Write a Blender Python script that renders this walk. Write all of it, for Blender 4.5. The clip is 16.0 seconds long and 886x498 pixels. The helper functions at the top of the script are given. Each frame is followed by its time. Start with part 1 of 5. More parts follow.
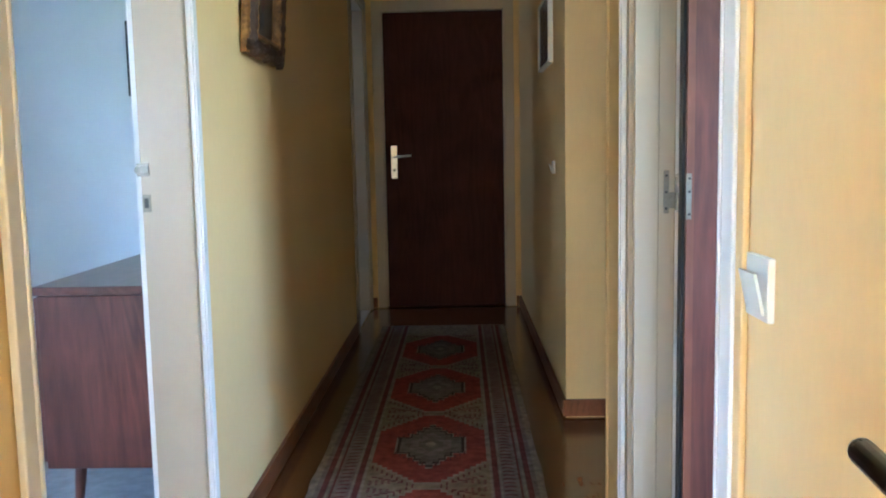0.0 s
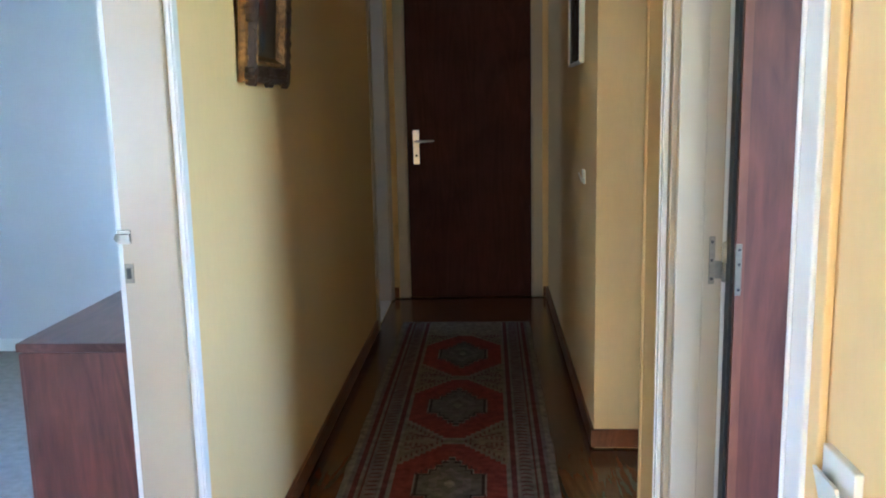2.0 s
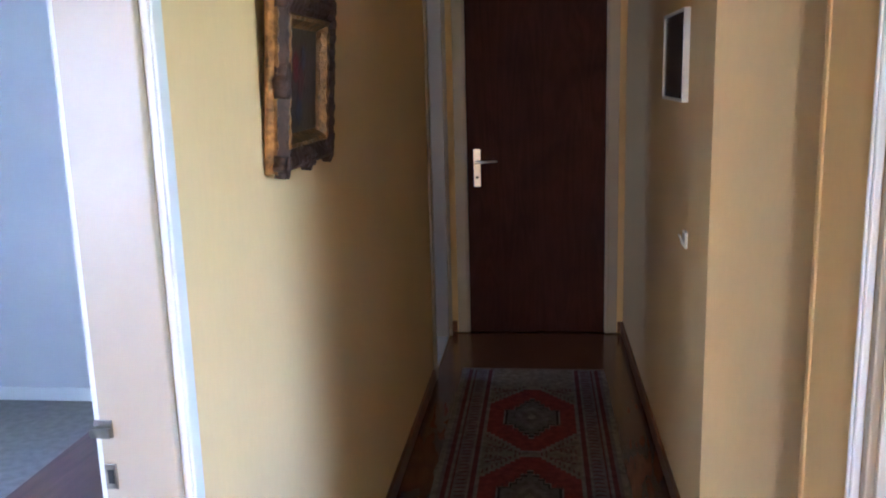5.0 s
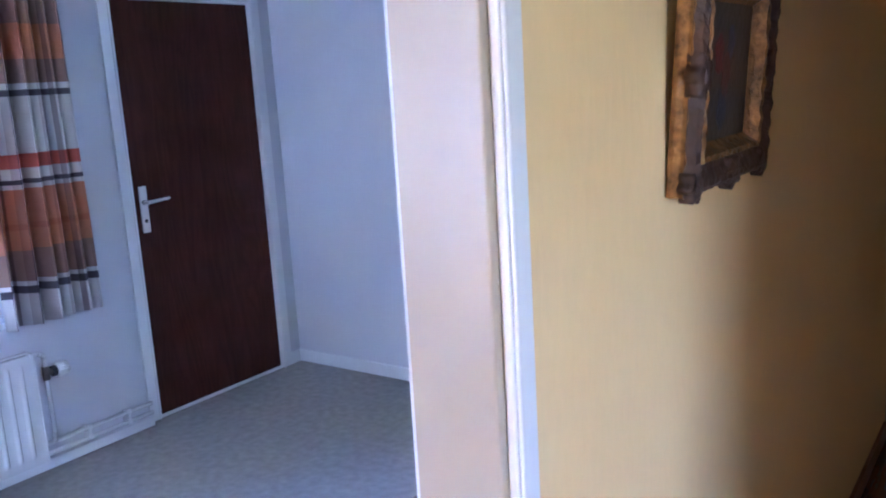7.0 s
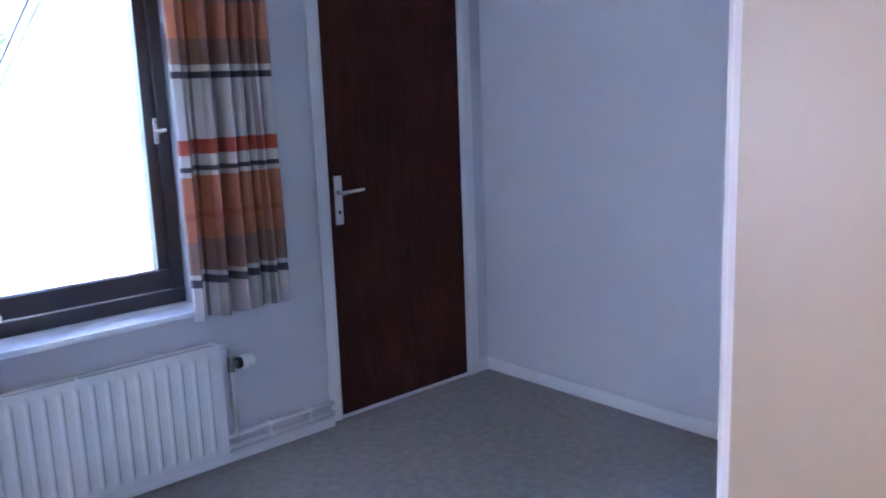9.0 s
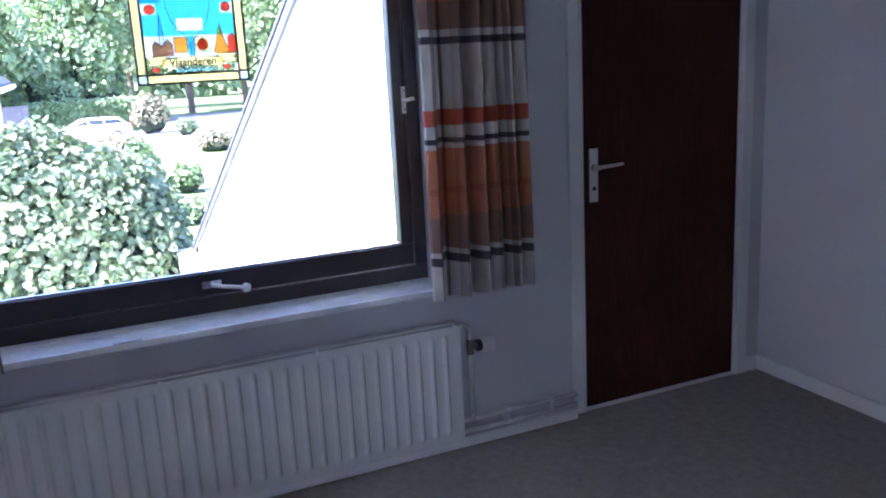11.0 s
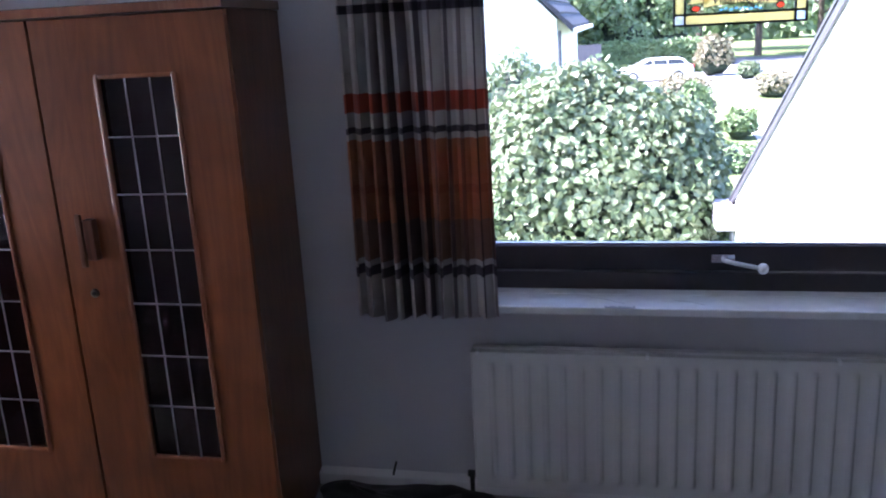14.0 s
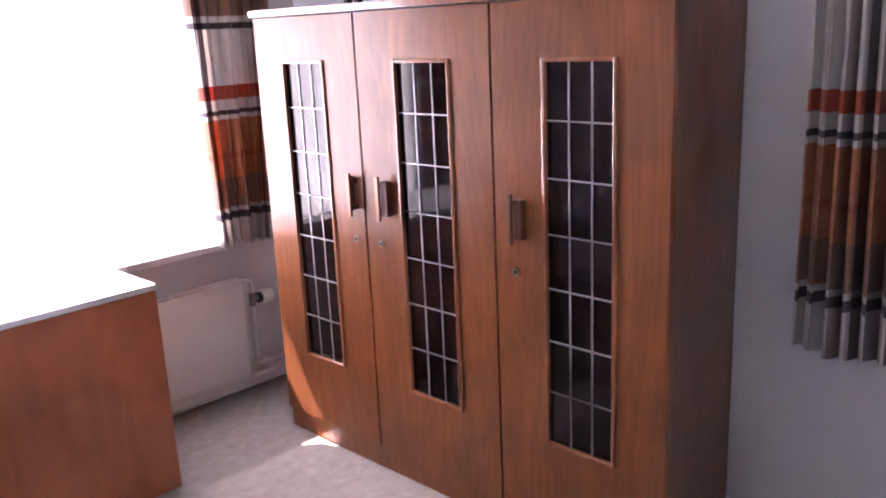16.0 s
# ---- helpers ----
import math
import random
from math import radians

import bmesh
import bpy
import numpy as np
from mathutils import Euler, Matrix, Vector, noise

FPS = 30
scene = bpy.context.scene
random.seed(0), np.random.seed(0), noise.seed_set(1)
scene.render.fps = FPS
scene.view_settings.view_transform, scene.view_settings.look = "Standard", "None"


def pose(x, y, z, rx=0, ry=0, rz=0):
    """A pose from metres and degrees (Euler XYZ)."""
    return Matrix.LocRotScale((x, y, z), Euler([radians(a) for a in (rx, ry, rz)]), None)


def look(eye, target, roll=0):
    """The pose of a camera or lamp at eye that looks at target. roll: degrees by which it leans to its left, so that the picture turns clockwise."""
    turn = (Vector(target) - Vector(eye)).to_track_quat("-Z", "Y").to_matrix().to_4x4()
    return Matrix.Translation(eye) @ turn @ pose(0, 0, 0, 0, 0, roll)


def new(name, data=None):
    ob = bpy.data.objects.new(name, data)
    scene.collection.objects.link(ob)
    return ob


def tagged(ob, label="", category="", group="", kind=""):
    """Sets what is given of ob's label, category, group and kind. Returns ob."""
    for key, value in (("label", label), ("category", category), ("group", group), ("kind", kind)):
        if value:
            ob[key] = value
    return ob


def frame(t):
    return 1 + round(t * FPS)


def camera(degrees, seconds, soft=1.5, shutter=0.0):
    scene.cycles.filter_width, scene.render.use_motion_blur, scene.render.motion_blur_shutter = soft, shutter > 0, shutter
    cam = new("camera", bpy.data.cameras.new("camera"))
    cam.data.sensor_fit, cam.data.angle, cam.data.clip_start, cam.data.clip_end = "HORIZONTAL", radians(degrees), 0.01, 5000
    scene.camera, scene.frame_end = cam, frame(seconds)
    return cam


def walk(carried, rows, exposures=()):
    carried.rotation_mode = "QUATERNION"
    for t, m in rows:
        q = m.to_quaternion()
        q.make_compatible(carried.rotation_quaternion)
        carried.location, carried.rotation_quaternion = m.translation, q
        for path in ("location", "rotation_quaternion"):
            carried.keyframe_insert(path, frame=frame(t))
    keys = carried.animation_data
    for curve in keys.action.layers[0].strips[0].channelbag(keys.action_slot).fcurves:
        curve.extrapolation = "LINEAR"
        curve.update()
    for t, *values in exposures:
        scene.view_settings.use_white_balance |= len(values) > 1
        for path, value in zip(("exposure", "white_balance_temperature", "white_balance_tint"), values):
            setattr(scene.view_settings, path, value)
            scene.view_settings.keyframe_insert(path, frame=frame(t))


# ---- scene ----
cam = camera(55.0, 16.0, soft=2.0)

PATH = [
    (0, (-0.072, -0.117, 1.051), (-0.117, 1.87, 0.832), -1.1),
    (0.5, (-0.037, -0.038, 1.104), (-0.093, 1.948, 0.873), -1.8),
    (1, (-0.032, 0.016, 1.203), (-0.11, 1.994, 0.917), -2.0),
    (1.5, (-0.03, 0.057, 1.205), (-0.14, 2.032, 0.911), -1.4),
    (2, (-0.047, 0.142, 1.296), (-0.159, 2.109, 0.957), -1.2),
    (2.5, (-0.06, 0.188, 1.373), (-0.16, 2.147, 0.981), -2.2),
    (3, (-0.063, 0.238, 1.378), (-0.157, 2.198, 0.99), -2.2),
    (3.2, (-0.064, 0.279, 1.385), (-0.154, 2.239, 0.999), -2.4),
    (5.3, (-0.162, 0.776, 1.556), (-0.441, 2.716, 1.16), -2.1),
    (5.5, (-0.17, 0.81, 1.552), (-0.49, 2.746, 1.164), -2.7),
    (6, (-0.183, 0.888, 1.559), (-0.674, 2.787, 1.166), -3.2),
    (6.5, (-0.212, 1.018, 1.549), (-1.02, 2.807, 1.168), -2.8),
    (7, (-0.229, 1.127, 1.558), (-1.374, 2.722, 1.173), -3.4),
    (7.5, (-0.263, 1.163, 1.558), (-1.59, 2.611, 1.177), -3.2),
    (8, (-0.35, 1.213, 1.529), (-1.74, 2.604, 1.161), -2.5),
    (10.3, (-0.731, 1.579, 1.574), (-2.392, 2.609, 1.148), -2.9),
    (10.5, (-0.745, 1.591, 1.571), (-2.448, 2.547, 1.141), -3.0),
    (11, (-0.789, 1.595, 1.571), (-2.572, 2.379, 1.122), -3.0),
    (11.5, (-0.856, 1.59, 1.568), (-2.684, 2.254, 1.099), -3.0),
    (12, (-0.896, 1.631, 1.569), (-2.775, 2.115, 1.084), -3.1),
    (12.5, (-0.921, 1.707, 1.56), (-2.851, 1.886, 1.065), -3.4),
    (13, (-0.945, 1.757, 1.554), (-2.875, 1.617, 1.046), -3.6),
    (13.5, (-1.04, 1.745, 1.568), (-2.952, 1.462, 1.052), -3.3),
    (14, (-1.144, 1.723, 1.561), (-3.031, 1.302, 1.049), -3.1),
    (14.5, (-1.25, 1.729, 1.564), (-3.075, 1.086, 1.056), -3.3),
    (15, (-1.331, 1.754, 1.56), (-3.021, 0.816, 1.048), -3.1),
    (15.5, (-1.37, 1.756, 1.571), (-2.898, 0.571, 1.059), -3.3),
    (16, (-1.364, 1.761, 1.563), (-2.742, 0.4, 1.061), -2.6),
]
walk(cam, [(t, look(eye, target, roll)) for t, eye, target, roll in PATH],
     exposures=[(0, 5.55, 4720, 2), (3.2, 5.7, 4680, 7), (5.5, 5.85, 4550, 21), (6.5, 5.7, 4550, 25), (7.5, 5.35, 4650, 29), (8.5, 5.05, 4750, 29), (10.4, 4.6, 5300, 32), (11.2, 3.75, 5300, 28), (12, 3.35, 5200, 28), (13.5, 3.35, 5400, 29), (14.5, 3.9, 5700, 31), (15.0, 4.45, 6000, 35), (15.5, 5.0, 6200, 40), (16, 5.1, 6350, 40)])

# ---- world, sun, large lights ----
world = bpy.data.worlds.new("sky")
scene.world = world
world.use_nodes = True
wn = world.node_tree.nodes
sky = wn.new("ShaderNodeTexSky")
sky.sky_type = "NISHITA"
sky.sun_disc = False
SUN_EL, SUN_AZ = 52.0, 176.5          # azimuth clockwise from +y
sky.sun_elevation, sky.sun_rotation = radians(SUN_EL), radians(SUN_AZ)
bg = next(n for n in wn if n.type == "BACKGROUND")
bg.inputs["Strength"].default_value = 0.15
world.node_tree.links.new(sky.outputs["Color"], bg.inputs["Color"])


def lamp(name, kind, energy, m, colour=(1, 1, 1), **more):
    data = bpy.data.lights.new(name, kind)
    data.energy, data.color = energy, colour
    if kind == "AREA":
        data.shape, data.size, data.size_y = "RECTANGLE", more["w"], more["h"]
    else:
        data.angle = radians(0.5)
    ob = new(name, data)
    ob.matrix_world = m
    return ob


sun_dir = Vector((math.sin(radians(SUN_AZ)) * math.cos(radians(SUN_EL)), math.cos(radians(SUN_AZ)) * math.cos(radians(SUN_EL)), math.sin(radians(SUN_EL))))
lamp("sun", "SUN", 5.0, look(sun_dir * 30, (0, 0, 0)), (1.0, 0.95, 0.87))
WIN_X = -3.90
# daylight of the windows, and an added fill from the stairs
lamp("south_window_light", "AREA", 0.65, look((-2.63, -1.60, 1.42), (-2.6, 1.5, 0.6)), (0.72, 0.88, 1.0), w=1.3, h=1.3)
lamp("west_window_light", "AREA", 0.2, look((WIN_X, 2.01, 1.42), (-2.2, 1.9, 0.6)), (0.62, 0.83, 1.0), w=1.45, h=1.15)
# no source known here: unseen lamp added to brighten the near hall walls
lamp("stair_fill_light", "AREA", 2.8, look((-0.69, -2.15, 1.0), (0.33, -2.1, 0.9)), (1.0, 0.88, 0.72), w=0.8, h=1.1)
lamp("side_room_window_light", "AREA", 0.85, look((2.85, 0.2, 1.5), (0, 1.0, 1.2)), (1.0, 0.89, 0.74), w=1.05, h=1.0)
lamp("bathroom_window_light", "AREA", 0.10, look((-2.3, 5.3, 1.5), (-0.7, 5.2, 1.0)), (0.9, 0.94, 1.0), w=0.6, h=0.8)


# ---- materials ----
def mat(name, colour, rough=0.6, metal=0.0, dark=0.75, scale=6.0, fine=90.0, bump=0.1, stretch=(1, 1, 1), spec=0.5, detail=6.0, hue=0.0, rand=0.0, coat=0.0):
    """Two scales of noise over a base colour, with fine relief."""
    m = bpy.data.materials.new(name)
    m.use_nodes = True
    nt = m.node_tree
    N, L = nt.nodes, nt.links
    b = next(n for n in N if n.type == "BSDF_PRINCIPLED")
    tc = N.new("ShaderNodeTexCoord")
    mp = N.new("ShaderNodeMapping")
    mp.inputs["Scale"].default_value = stretch
    L.new(tc.outputs["Object"], mp.inputs["Vector"])
    n1, n2 = N.new("ShaderNodeTexNoise"), N.new("ShaderNodeTexNoise")
    n1.inputs["Scale"].default_value, n2.inputs["Scale"].default_value = scale, fine
    n1.inputs["Detail"].default_value = n2.inputs["Detail"].default_value = detail
    L.new(mp.outputs["Vector"], n1.inputs["Vector"])
    L.new(mp.outputs["Vector"], n2.inputs["Vector"])
    mix = N.new("ShaderNodeMix")
    mix.data_type = "RGBA"
    mix.inputs[6].default_value = (*[c * dark for c in colour], 1)
    mix.inputs[7].default_value = (*colour, 1)
    add = N.new("ShaderNodeMath")
    add.operation = "MULTIPLY_ADD"
    L.new(n2.outputs["Fac"], add.inputs[0])
    add.inputs[1].default_value = 0.5
    L.new(n1.outputs["Fac"], add.inputs[2])
    ramp = N.new("ShaderNodeMapRange")
    ramp.inputs["From Min"].default_value, ramp.inputs["From Max"].default_value = 0.5, 1.0
    L.new(add.outputs[0], ramp.inputs["Value"])
    L.new(ramp.outputs["Result"], mix.inputs[0])
    out = mix.outputs[2]
    if rand:
        oi, hsv, mr = N.new("ShaderNodeObjectInfo"), N.new("ShaderNodeHueSaturation"), N.new("ShaderNodeMapRange")
        mr.inputs["To Min"].default_value, mr.inputs["To Max"].default_value = 1 - rand, 1 + rand
        L.new(oi.outputs["Random"], mr.inputs["Value"])
        L.new(mr.outputs["Result"], hsv.inputs["Value"])
        L.new(out, hsv.inputs["Color"])
        out = hsv.outputs["Color"]
    L.new(out, b.inputs["Base Color"])
    b.inputs["Roughness"].default_value, b.inputs["Metallic"].default_value = rough, metal
    b.inputs["Specular IOR Level"].default_value = spec
    b.inputs["Coat Weight"].default_value = coat
    if bump:
        bp = N.new("ShaderNodeBump")
        bp.inputs["Strength"].default_value, bp.inputs["Distance"].default_value = bump, 0.004
        L.new(n2.outputs["Fac"], bp.inputs["Height"])
        L.new(bp.outputs["Normal"], b.inputs["Normal"])
    return m


def wood(name, light, dark, rough=0.35, axis="z", scale=1.0, coat=0.0, bump=0.05, spec=0.5):
    """Straight grain with cathedral figure along one axis."""
    m = bpy.data.materials.new(name)
    m.use_nodes = True
    N, L = m.node_tree.nodes, m.node_tree.links
    b = next(n for n in N if n.type == "BSDF_PRINCIPLED")
    tc, mp = N.new("ShaderNodeTexCoord"), N.new("ShaderNodeMapping")
    s = {"x": (0.12, 1, 1), "y": (1, 0.12, 1), "z": (1, 1, 0.12)}[axis]
    mp.inputs["Scale"].default_value = [v * scale for v in s]
    L.new(tc.outputs["Object"], mp.inputs["Vector"])
    n1, n2, n3 = (N.new("ShaderNodeTexNoise") for _ in range(3))
    for n, sc, de, di in ((n1, 5.0, 3, 1.2), (n2, 60.0, 6, 0.3), (n3, 260.0, 3, 0.0)):
        n.inputs["Scale"].default_value, n.inputs["Detail"].default_value, n.inputs["Distortion"].default_value = sc, de, di
        L.new(mp.outputs["Vector"], n.inputs["Vector"])
    w = N.new("ShaderNodeMath")
    w.operation = "MULTIPLY"
    w.inputs[1].default_value = 9.0
    L.new(n1.outputs["Fac"], w.inputs[0])
    fr = N.new("ShaderNodeMath")
    fr.operation = "PINGPONG"
    fr.inputs[1].default_value = 0.5
    L.new(w.outputs[0], fr.inputs[0])
    a = N.new("ShaderNodeMath")
    a.operation = "MULTIPLY_ADD"
    a.inputs[1].default_value = 0.9
    L.new(n2.outputs["Fac"], a.inputs[0])
    L.new(fr.outputs[0], a.inputs[2])
    a2 = N.new("ShaderNodeMath")
    a2.operation = "MULTIPLY_ADD"
    a2.inputs[1].default_value = 0.35
    L.new(n3.outputs["Fac"], a2.inputs[0])
    L.new(a.outputs[0], a2.inputs[2])
    mr = N.new("ShaderNodeMapRange")
    mr.inputs["From Min"].default_value, mr.inputs["From Max"].default_value = 0.45, 1.25
    L.new(a2.outputs[0], mr.inputs["Value"])
    mix = N.new("ShaderNodeMix")
    mix.data_type = "RGBA"
    mix.inputs[6].default_value, mix.inputs[7].default_value = (*dark, 1), (*light, 1)
    L.new(mr.outputs["Result"], mix.inputs[0])
    nb, mb, mu = N.new("ShaderNodeTexNoise"), N.new("ShaderNodeMapRange"), N.new("ShaderNodeMix")
    nb.inputs["Scale"].default_value, nb.inputs["Detail"].default_value, nb.inputs["Distortion"].default_value = 4.0, 4, 0.6
    L.new(tc.outputs["Object"], nb.inputs["Vector"])
    mb.inputs["From Min"].default_value, mb.inputs["From Max"].default_value = 0.3, 0.7
    mb.inputs["To Min"].default_value, mb.inputs["To Max"].default_value = 0.72, 1.12
    L.new(nb.outputs["Fac"], mb.inputs["Value"])
    mu.data_type, mu.blend_type = "RGBA", "MULTIPLY"
    mu.inputs[0].default_value = 1.0
    L.new(mix.outputs[2], mu.inputs[6])
    L.new(mb.outputs["Result"], mu.inputs[7])
    L.new(mu.outputs[2], b.inputs["Base Color"])
    b.inputs["Roughness"].default_value, b.inputs["Coat Weight"].default_value = rough, coat
    b.inputs["Coat Roughness"].default_value, b.inputs["Specular IOR Level"].default_value = 0.2, spec
    bp = N.new("ShaderNodeBump")
    bp.inputs["Strength"].default_value, bp.inputs["Distance"].default_value = bump, 0.002
    L.new(n3.outputs["Fac"], bp.inputs["Height"])
    L.new(bp.outputs["Normal"], b.inputs["Normal"])
    return m


def glass_mat(name, tint=(1, 1, 1), rough=0.0, clear=0.92):
    m = bpy.data.materials.new(name)
    m.use_nodes = True
    N, L = m.node_tree.nodes, m.node_tree.links
    out = next(n for n in N if n.type == "OUTPUT_MATERIAL")
    tr, gl, mx, fr = N.new("ShaderNodeBsdfTransparent"), N.new("ShaderNodeBsdfGlossy"), N.new("ShaderNodeMixShader"), N.new("ShaderNodeFresnel")
    tr.inputs["Color"].default_value = (*[c * clear for c in tint], 1)
    gl.inputs["Roughness"].default_value = rough
    fr.inputs["IOR"].default_value = 1.2
    L.new(fr.outputs["Fac"], mx.inputs[0])
    L.new(tr.outputs[0], mx.inputs[1])
    L.new(gl.outputs[0], mx.inputs[2])
    L.new(mx.outputs[0], out.inputs["Surface"])
    return m


def stained(name, colour):
    """Painted glass: colours what shines through and glows where light falls on its back."""
    m = bpy.data.materials.new(name)
    m.use_nodes = True
    N, L = m.node_tree.nodes, m.node_tree.links
    out = next(n for n in N if n.type == "OUTPUT_MATERIAL")
    tr, tl, mx = N.new("ShaderNodeBsdfTransparent"), N.new("ShaderNodeBsdfTranslucent"), N.new("ShaderNodeMixShader")
    nz, mix = N.new("ShaderNodeTexNoise"), N.new("ShaderNodeMix")
    nz.inputs["Scale"].default_value = 40
    mix.data_type = "RGBA"
    mix.inputs[6].default_value, mix.inputs[7].default_value = (*[c * 0.7 for c in colour], 1), (*colour, 1)
    L.new(nz.outputs["Fac"], mix.inputs[0])
    L.new(mix.outputs[2], tr.inputs["Color"])
    L.new(mix.outputs[2], tl.inputs["Color"])
    mx.inputs[0].default_value = 0.4
    L.new(tr.outputs[0], mx.inputs[1])
    L.new(tl.outputs[0], mx.inputs[2])
    L.new(mx.outputs[0], out.inputs["Surface"])
    return m


def leaf_mat(name, a, b2, rough=0.45, per="island"):
    m = bpy.data.materials.new(name)
    m.use_nodes = True
    N, L = m.node_tree.nodes, m.node_tree.links
    b = next(n for n in N if n.type == "BSDF_PRINCIPLED")
    g, mix = N.new("ShaderNodeNewGeometry"), N.new("ShaderNodeMix")
    mix.data_type = "RGBA"
    mix.inputs[6].default_value, mix.inputs[7].default_value = (*a, 1), (*b2, 1)
    L.new(g.outputs["Random Per Island"], mix.inputs[0])
    L.new(mix.outputs[2], b.inputs["Base Color"])
    b.inputs["Roughness"].default_value = rough
    out = next(n for n in N if n.type == "OUTPUT_MATERIAL")
    tl, mx = N.new("ShaderNodeBsdfTranslucent"), N.new("ShaderNodeMixShader")
    L.new(mix.outputs[2], tl.inputs["Color"])
    mx.inputs[0].default_value = 0.25
    L.new(b.outputs[0], mx.inputs[1])
    L.new(tl.outputs[0], mx.inputs[2])
    L.new(mx.outputs[0], out.inputs["Surface"])
    return m


M_YELLOW = mat("yellow_wallpaper", (0.75, 0.54, 0.25), 0.75, dark=0.93, scale=2.0, fine=70, bump=0.25, stretch=(1, 1, 0.35))
M_WHITEWALL = mat("white_wallpaper", (0.605, 0.60, 0.625), 0.8, dark=0.94, scale=2.5, fine=120, bump=0.2)
# assumed dark tone for the unseen ceiling, to cut light bounced onto upper walls
M_HALLCEIL = mat("dimmed_hall_ceiling", (0.40, 0.34, 0.26), 0.85, dark=0.9, fine=60)
M_CEIL = mat("ceiling_paint", (0.78, 0.77, 0.74), 0.85, dark=0.95, fine=60)
M_TRIM = mat("cream_trim_paint", (0.43, 0.365, 0.27), 0.35, dark=0.95, scale=4, fine=40, bump=0.04)
M_WHITETRIM = mat("white_trim_paint", (0.74, 0.74, 0.74), 0.4, dark=0.94, scale=4, fine=40, bump=0.04)
M_DOOR = wood("dark_mahogany_door", (0.069, 0.0210, 0.0125), (0.046, 0.0135, 0.008), 0.6, "z", 1.0, spec=0.12)
M_DOOREDGE = wood("lighter_door_edge", (0.22, 0.085, 0.045), (0.14, 0.05, 0.03), 0.45, "z")
M_FLOOR = wood("brown_plank_floor", (0.19, 0.068, 0.022), (0.10, 0.034, 0.012), 0.17, "y", 1.0, coat=0.4)
M_SKIRT = wood("brown_skirting", (0.24, 0.09, 0.035), (0.15, 0.055, 0.02), 0.35, "y")
M_CARPET = mat("grey_carpet", (0.37, 0.335, 0.31), 0.95, dark=0.72, scale=24, fine=460, bump=0.9, spec=0.1)
M_TILE = mat("pale_tile", (0.6, 0.62, 0.66), 0.25, dark=0.9)
M_HINGE = mat("dull_steel", (0.30, 0.28, 0.235), 0.4, 1.0, dark=0.6, bump=0.0)
M_STEEL = mat("satin_nickel", (0.62, 0.60, 0.56), 0.3, 1.0, dark=0.9, bump=0.0)
M_CHROME = mat("chrome", (0.75, 0.75, 0.76), 0.15, 1.0, dark=0.95, bump=0.0)
M_BLACK = mat("black_iron", (0.02, 0.02, 0.022), 0.5, dark=0.7)
M_DARKWOOD = wood("black_stained_wood", (0.035, 0.022, 0.016), (0.018, 0.012, 0.010), 0.3, "y")
M_SWITCH = mat("white_plastic", (0.74, 0.74, 0.72), 0.3, dark=0.96, bump=0.0)
M_WFRAME = mat("dark_brown_window_paint", (0.042, 0.034, 0.036), 0.36, dark=0.75, scale=8, fine=60, bump=0.1)
M_SILL = mat("worn_white_sill", (0.80, 0.82, 0.84), 0.16, dark=0.8, scale=5, fine=30, bump=0.1, coat=0.5)
M_RAD = mat("radiator_enamel", (0.70, 0.70, 0.69), 0.2, dark=0.95, scale=3, fine=60, bump=0.05)
M_TEAK = wood("teak_veneer", (0.250, 0.083, 0.027), (0.182, 0.057, 0.0190), 0.36, "z", 1.1, coat=0.2, spec=0.32)
M_BEAD = wood("polished_teak_bead", (0.36, 0.15, 0.075), (0.27, 0.10, 0.05), 0.12, "z", 1.1, coat=1.0)
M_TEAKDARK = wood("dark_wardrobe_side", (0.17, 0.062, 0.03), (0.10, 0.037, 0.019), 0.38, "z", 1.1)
M_SIDEB = wood("rosewood_veneer", (0.165, 0.052, 0.034), (0.08, 0.025, 0.018), 0.4, "z", 1.0, coat=0.1)
M_SIDETOP = wood("rosewood_top", (0.15, 0.065, 0.05), (0.085, 0.035, 0.028), 0.3, "y", 1.0, coat=0.1)
M_DRESS = wood("reddish_cabinet", (0.47, 0.150, 0.066), (0.41, 0.128, 0.056), 0.35, "z", 0.6)
M_GLASS = glass_mat("window_glass")
M_DARKGLASS = mat("smoked_wardrobe_glass", (0.012, 0.006, 0.007), 0.05, dark=0.8, bump=0.02, spec=0.35, scale=3)
M_BRONZE = mat("brown_bronze_bar", (0.26, 0.13, 0.08), 0.28, 0.7, dark=0.7, bump=0.0)
M_LEAD = mat("lead_came", (0.42, 0.42, 0.44), 0.45, 0.6, dark=0.8)
M_GILT = mat("worn_gilt", (0.36, 0.19, 0.055), 0.4, 0.45, dark=0.10, scale=26, fine=95, bump=0.9)
M_BROWNFRAME = mat("carved_brown_frame", (0.065, 0.028, 0.015), 0.6, dark=0.35, scale=18, fine=90, bump=0.7)
M_WHITEFRAME = mat("white_frame", (0.75, 0.74, 0.68), 0.4, dark=0.95)
M_PRINT = mat("dark_print", (0.05, 0.045, 0.05), 0.25, dark=0.4, scale=12, fine=30)


def painting_mat():
    m = mat("dark_oil_painting", (0.045, 0.033, 0.026), 0.3, dark=0.5, scale=10, fine=60, bump=0.3)
    return m


M_OIL = painting_mat()

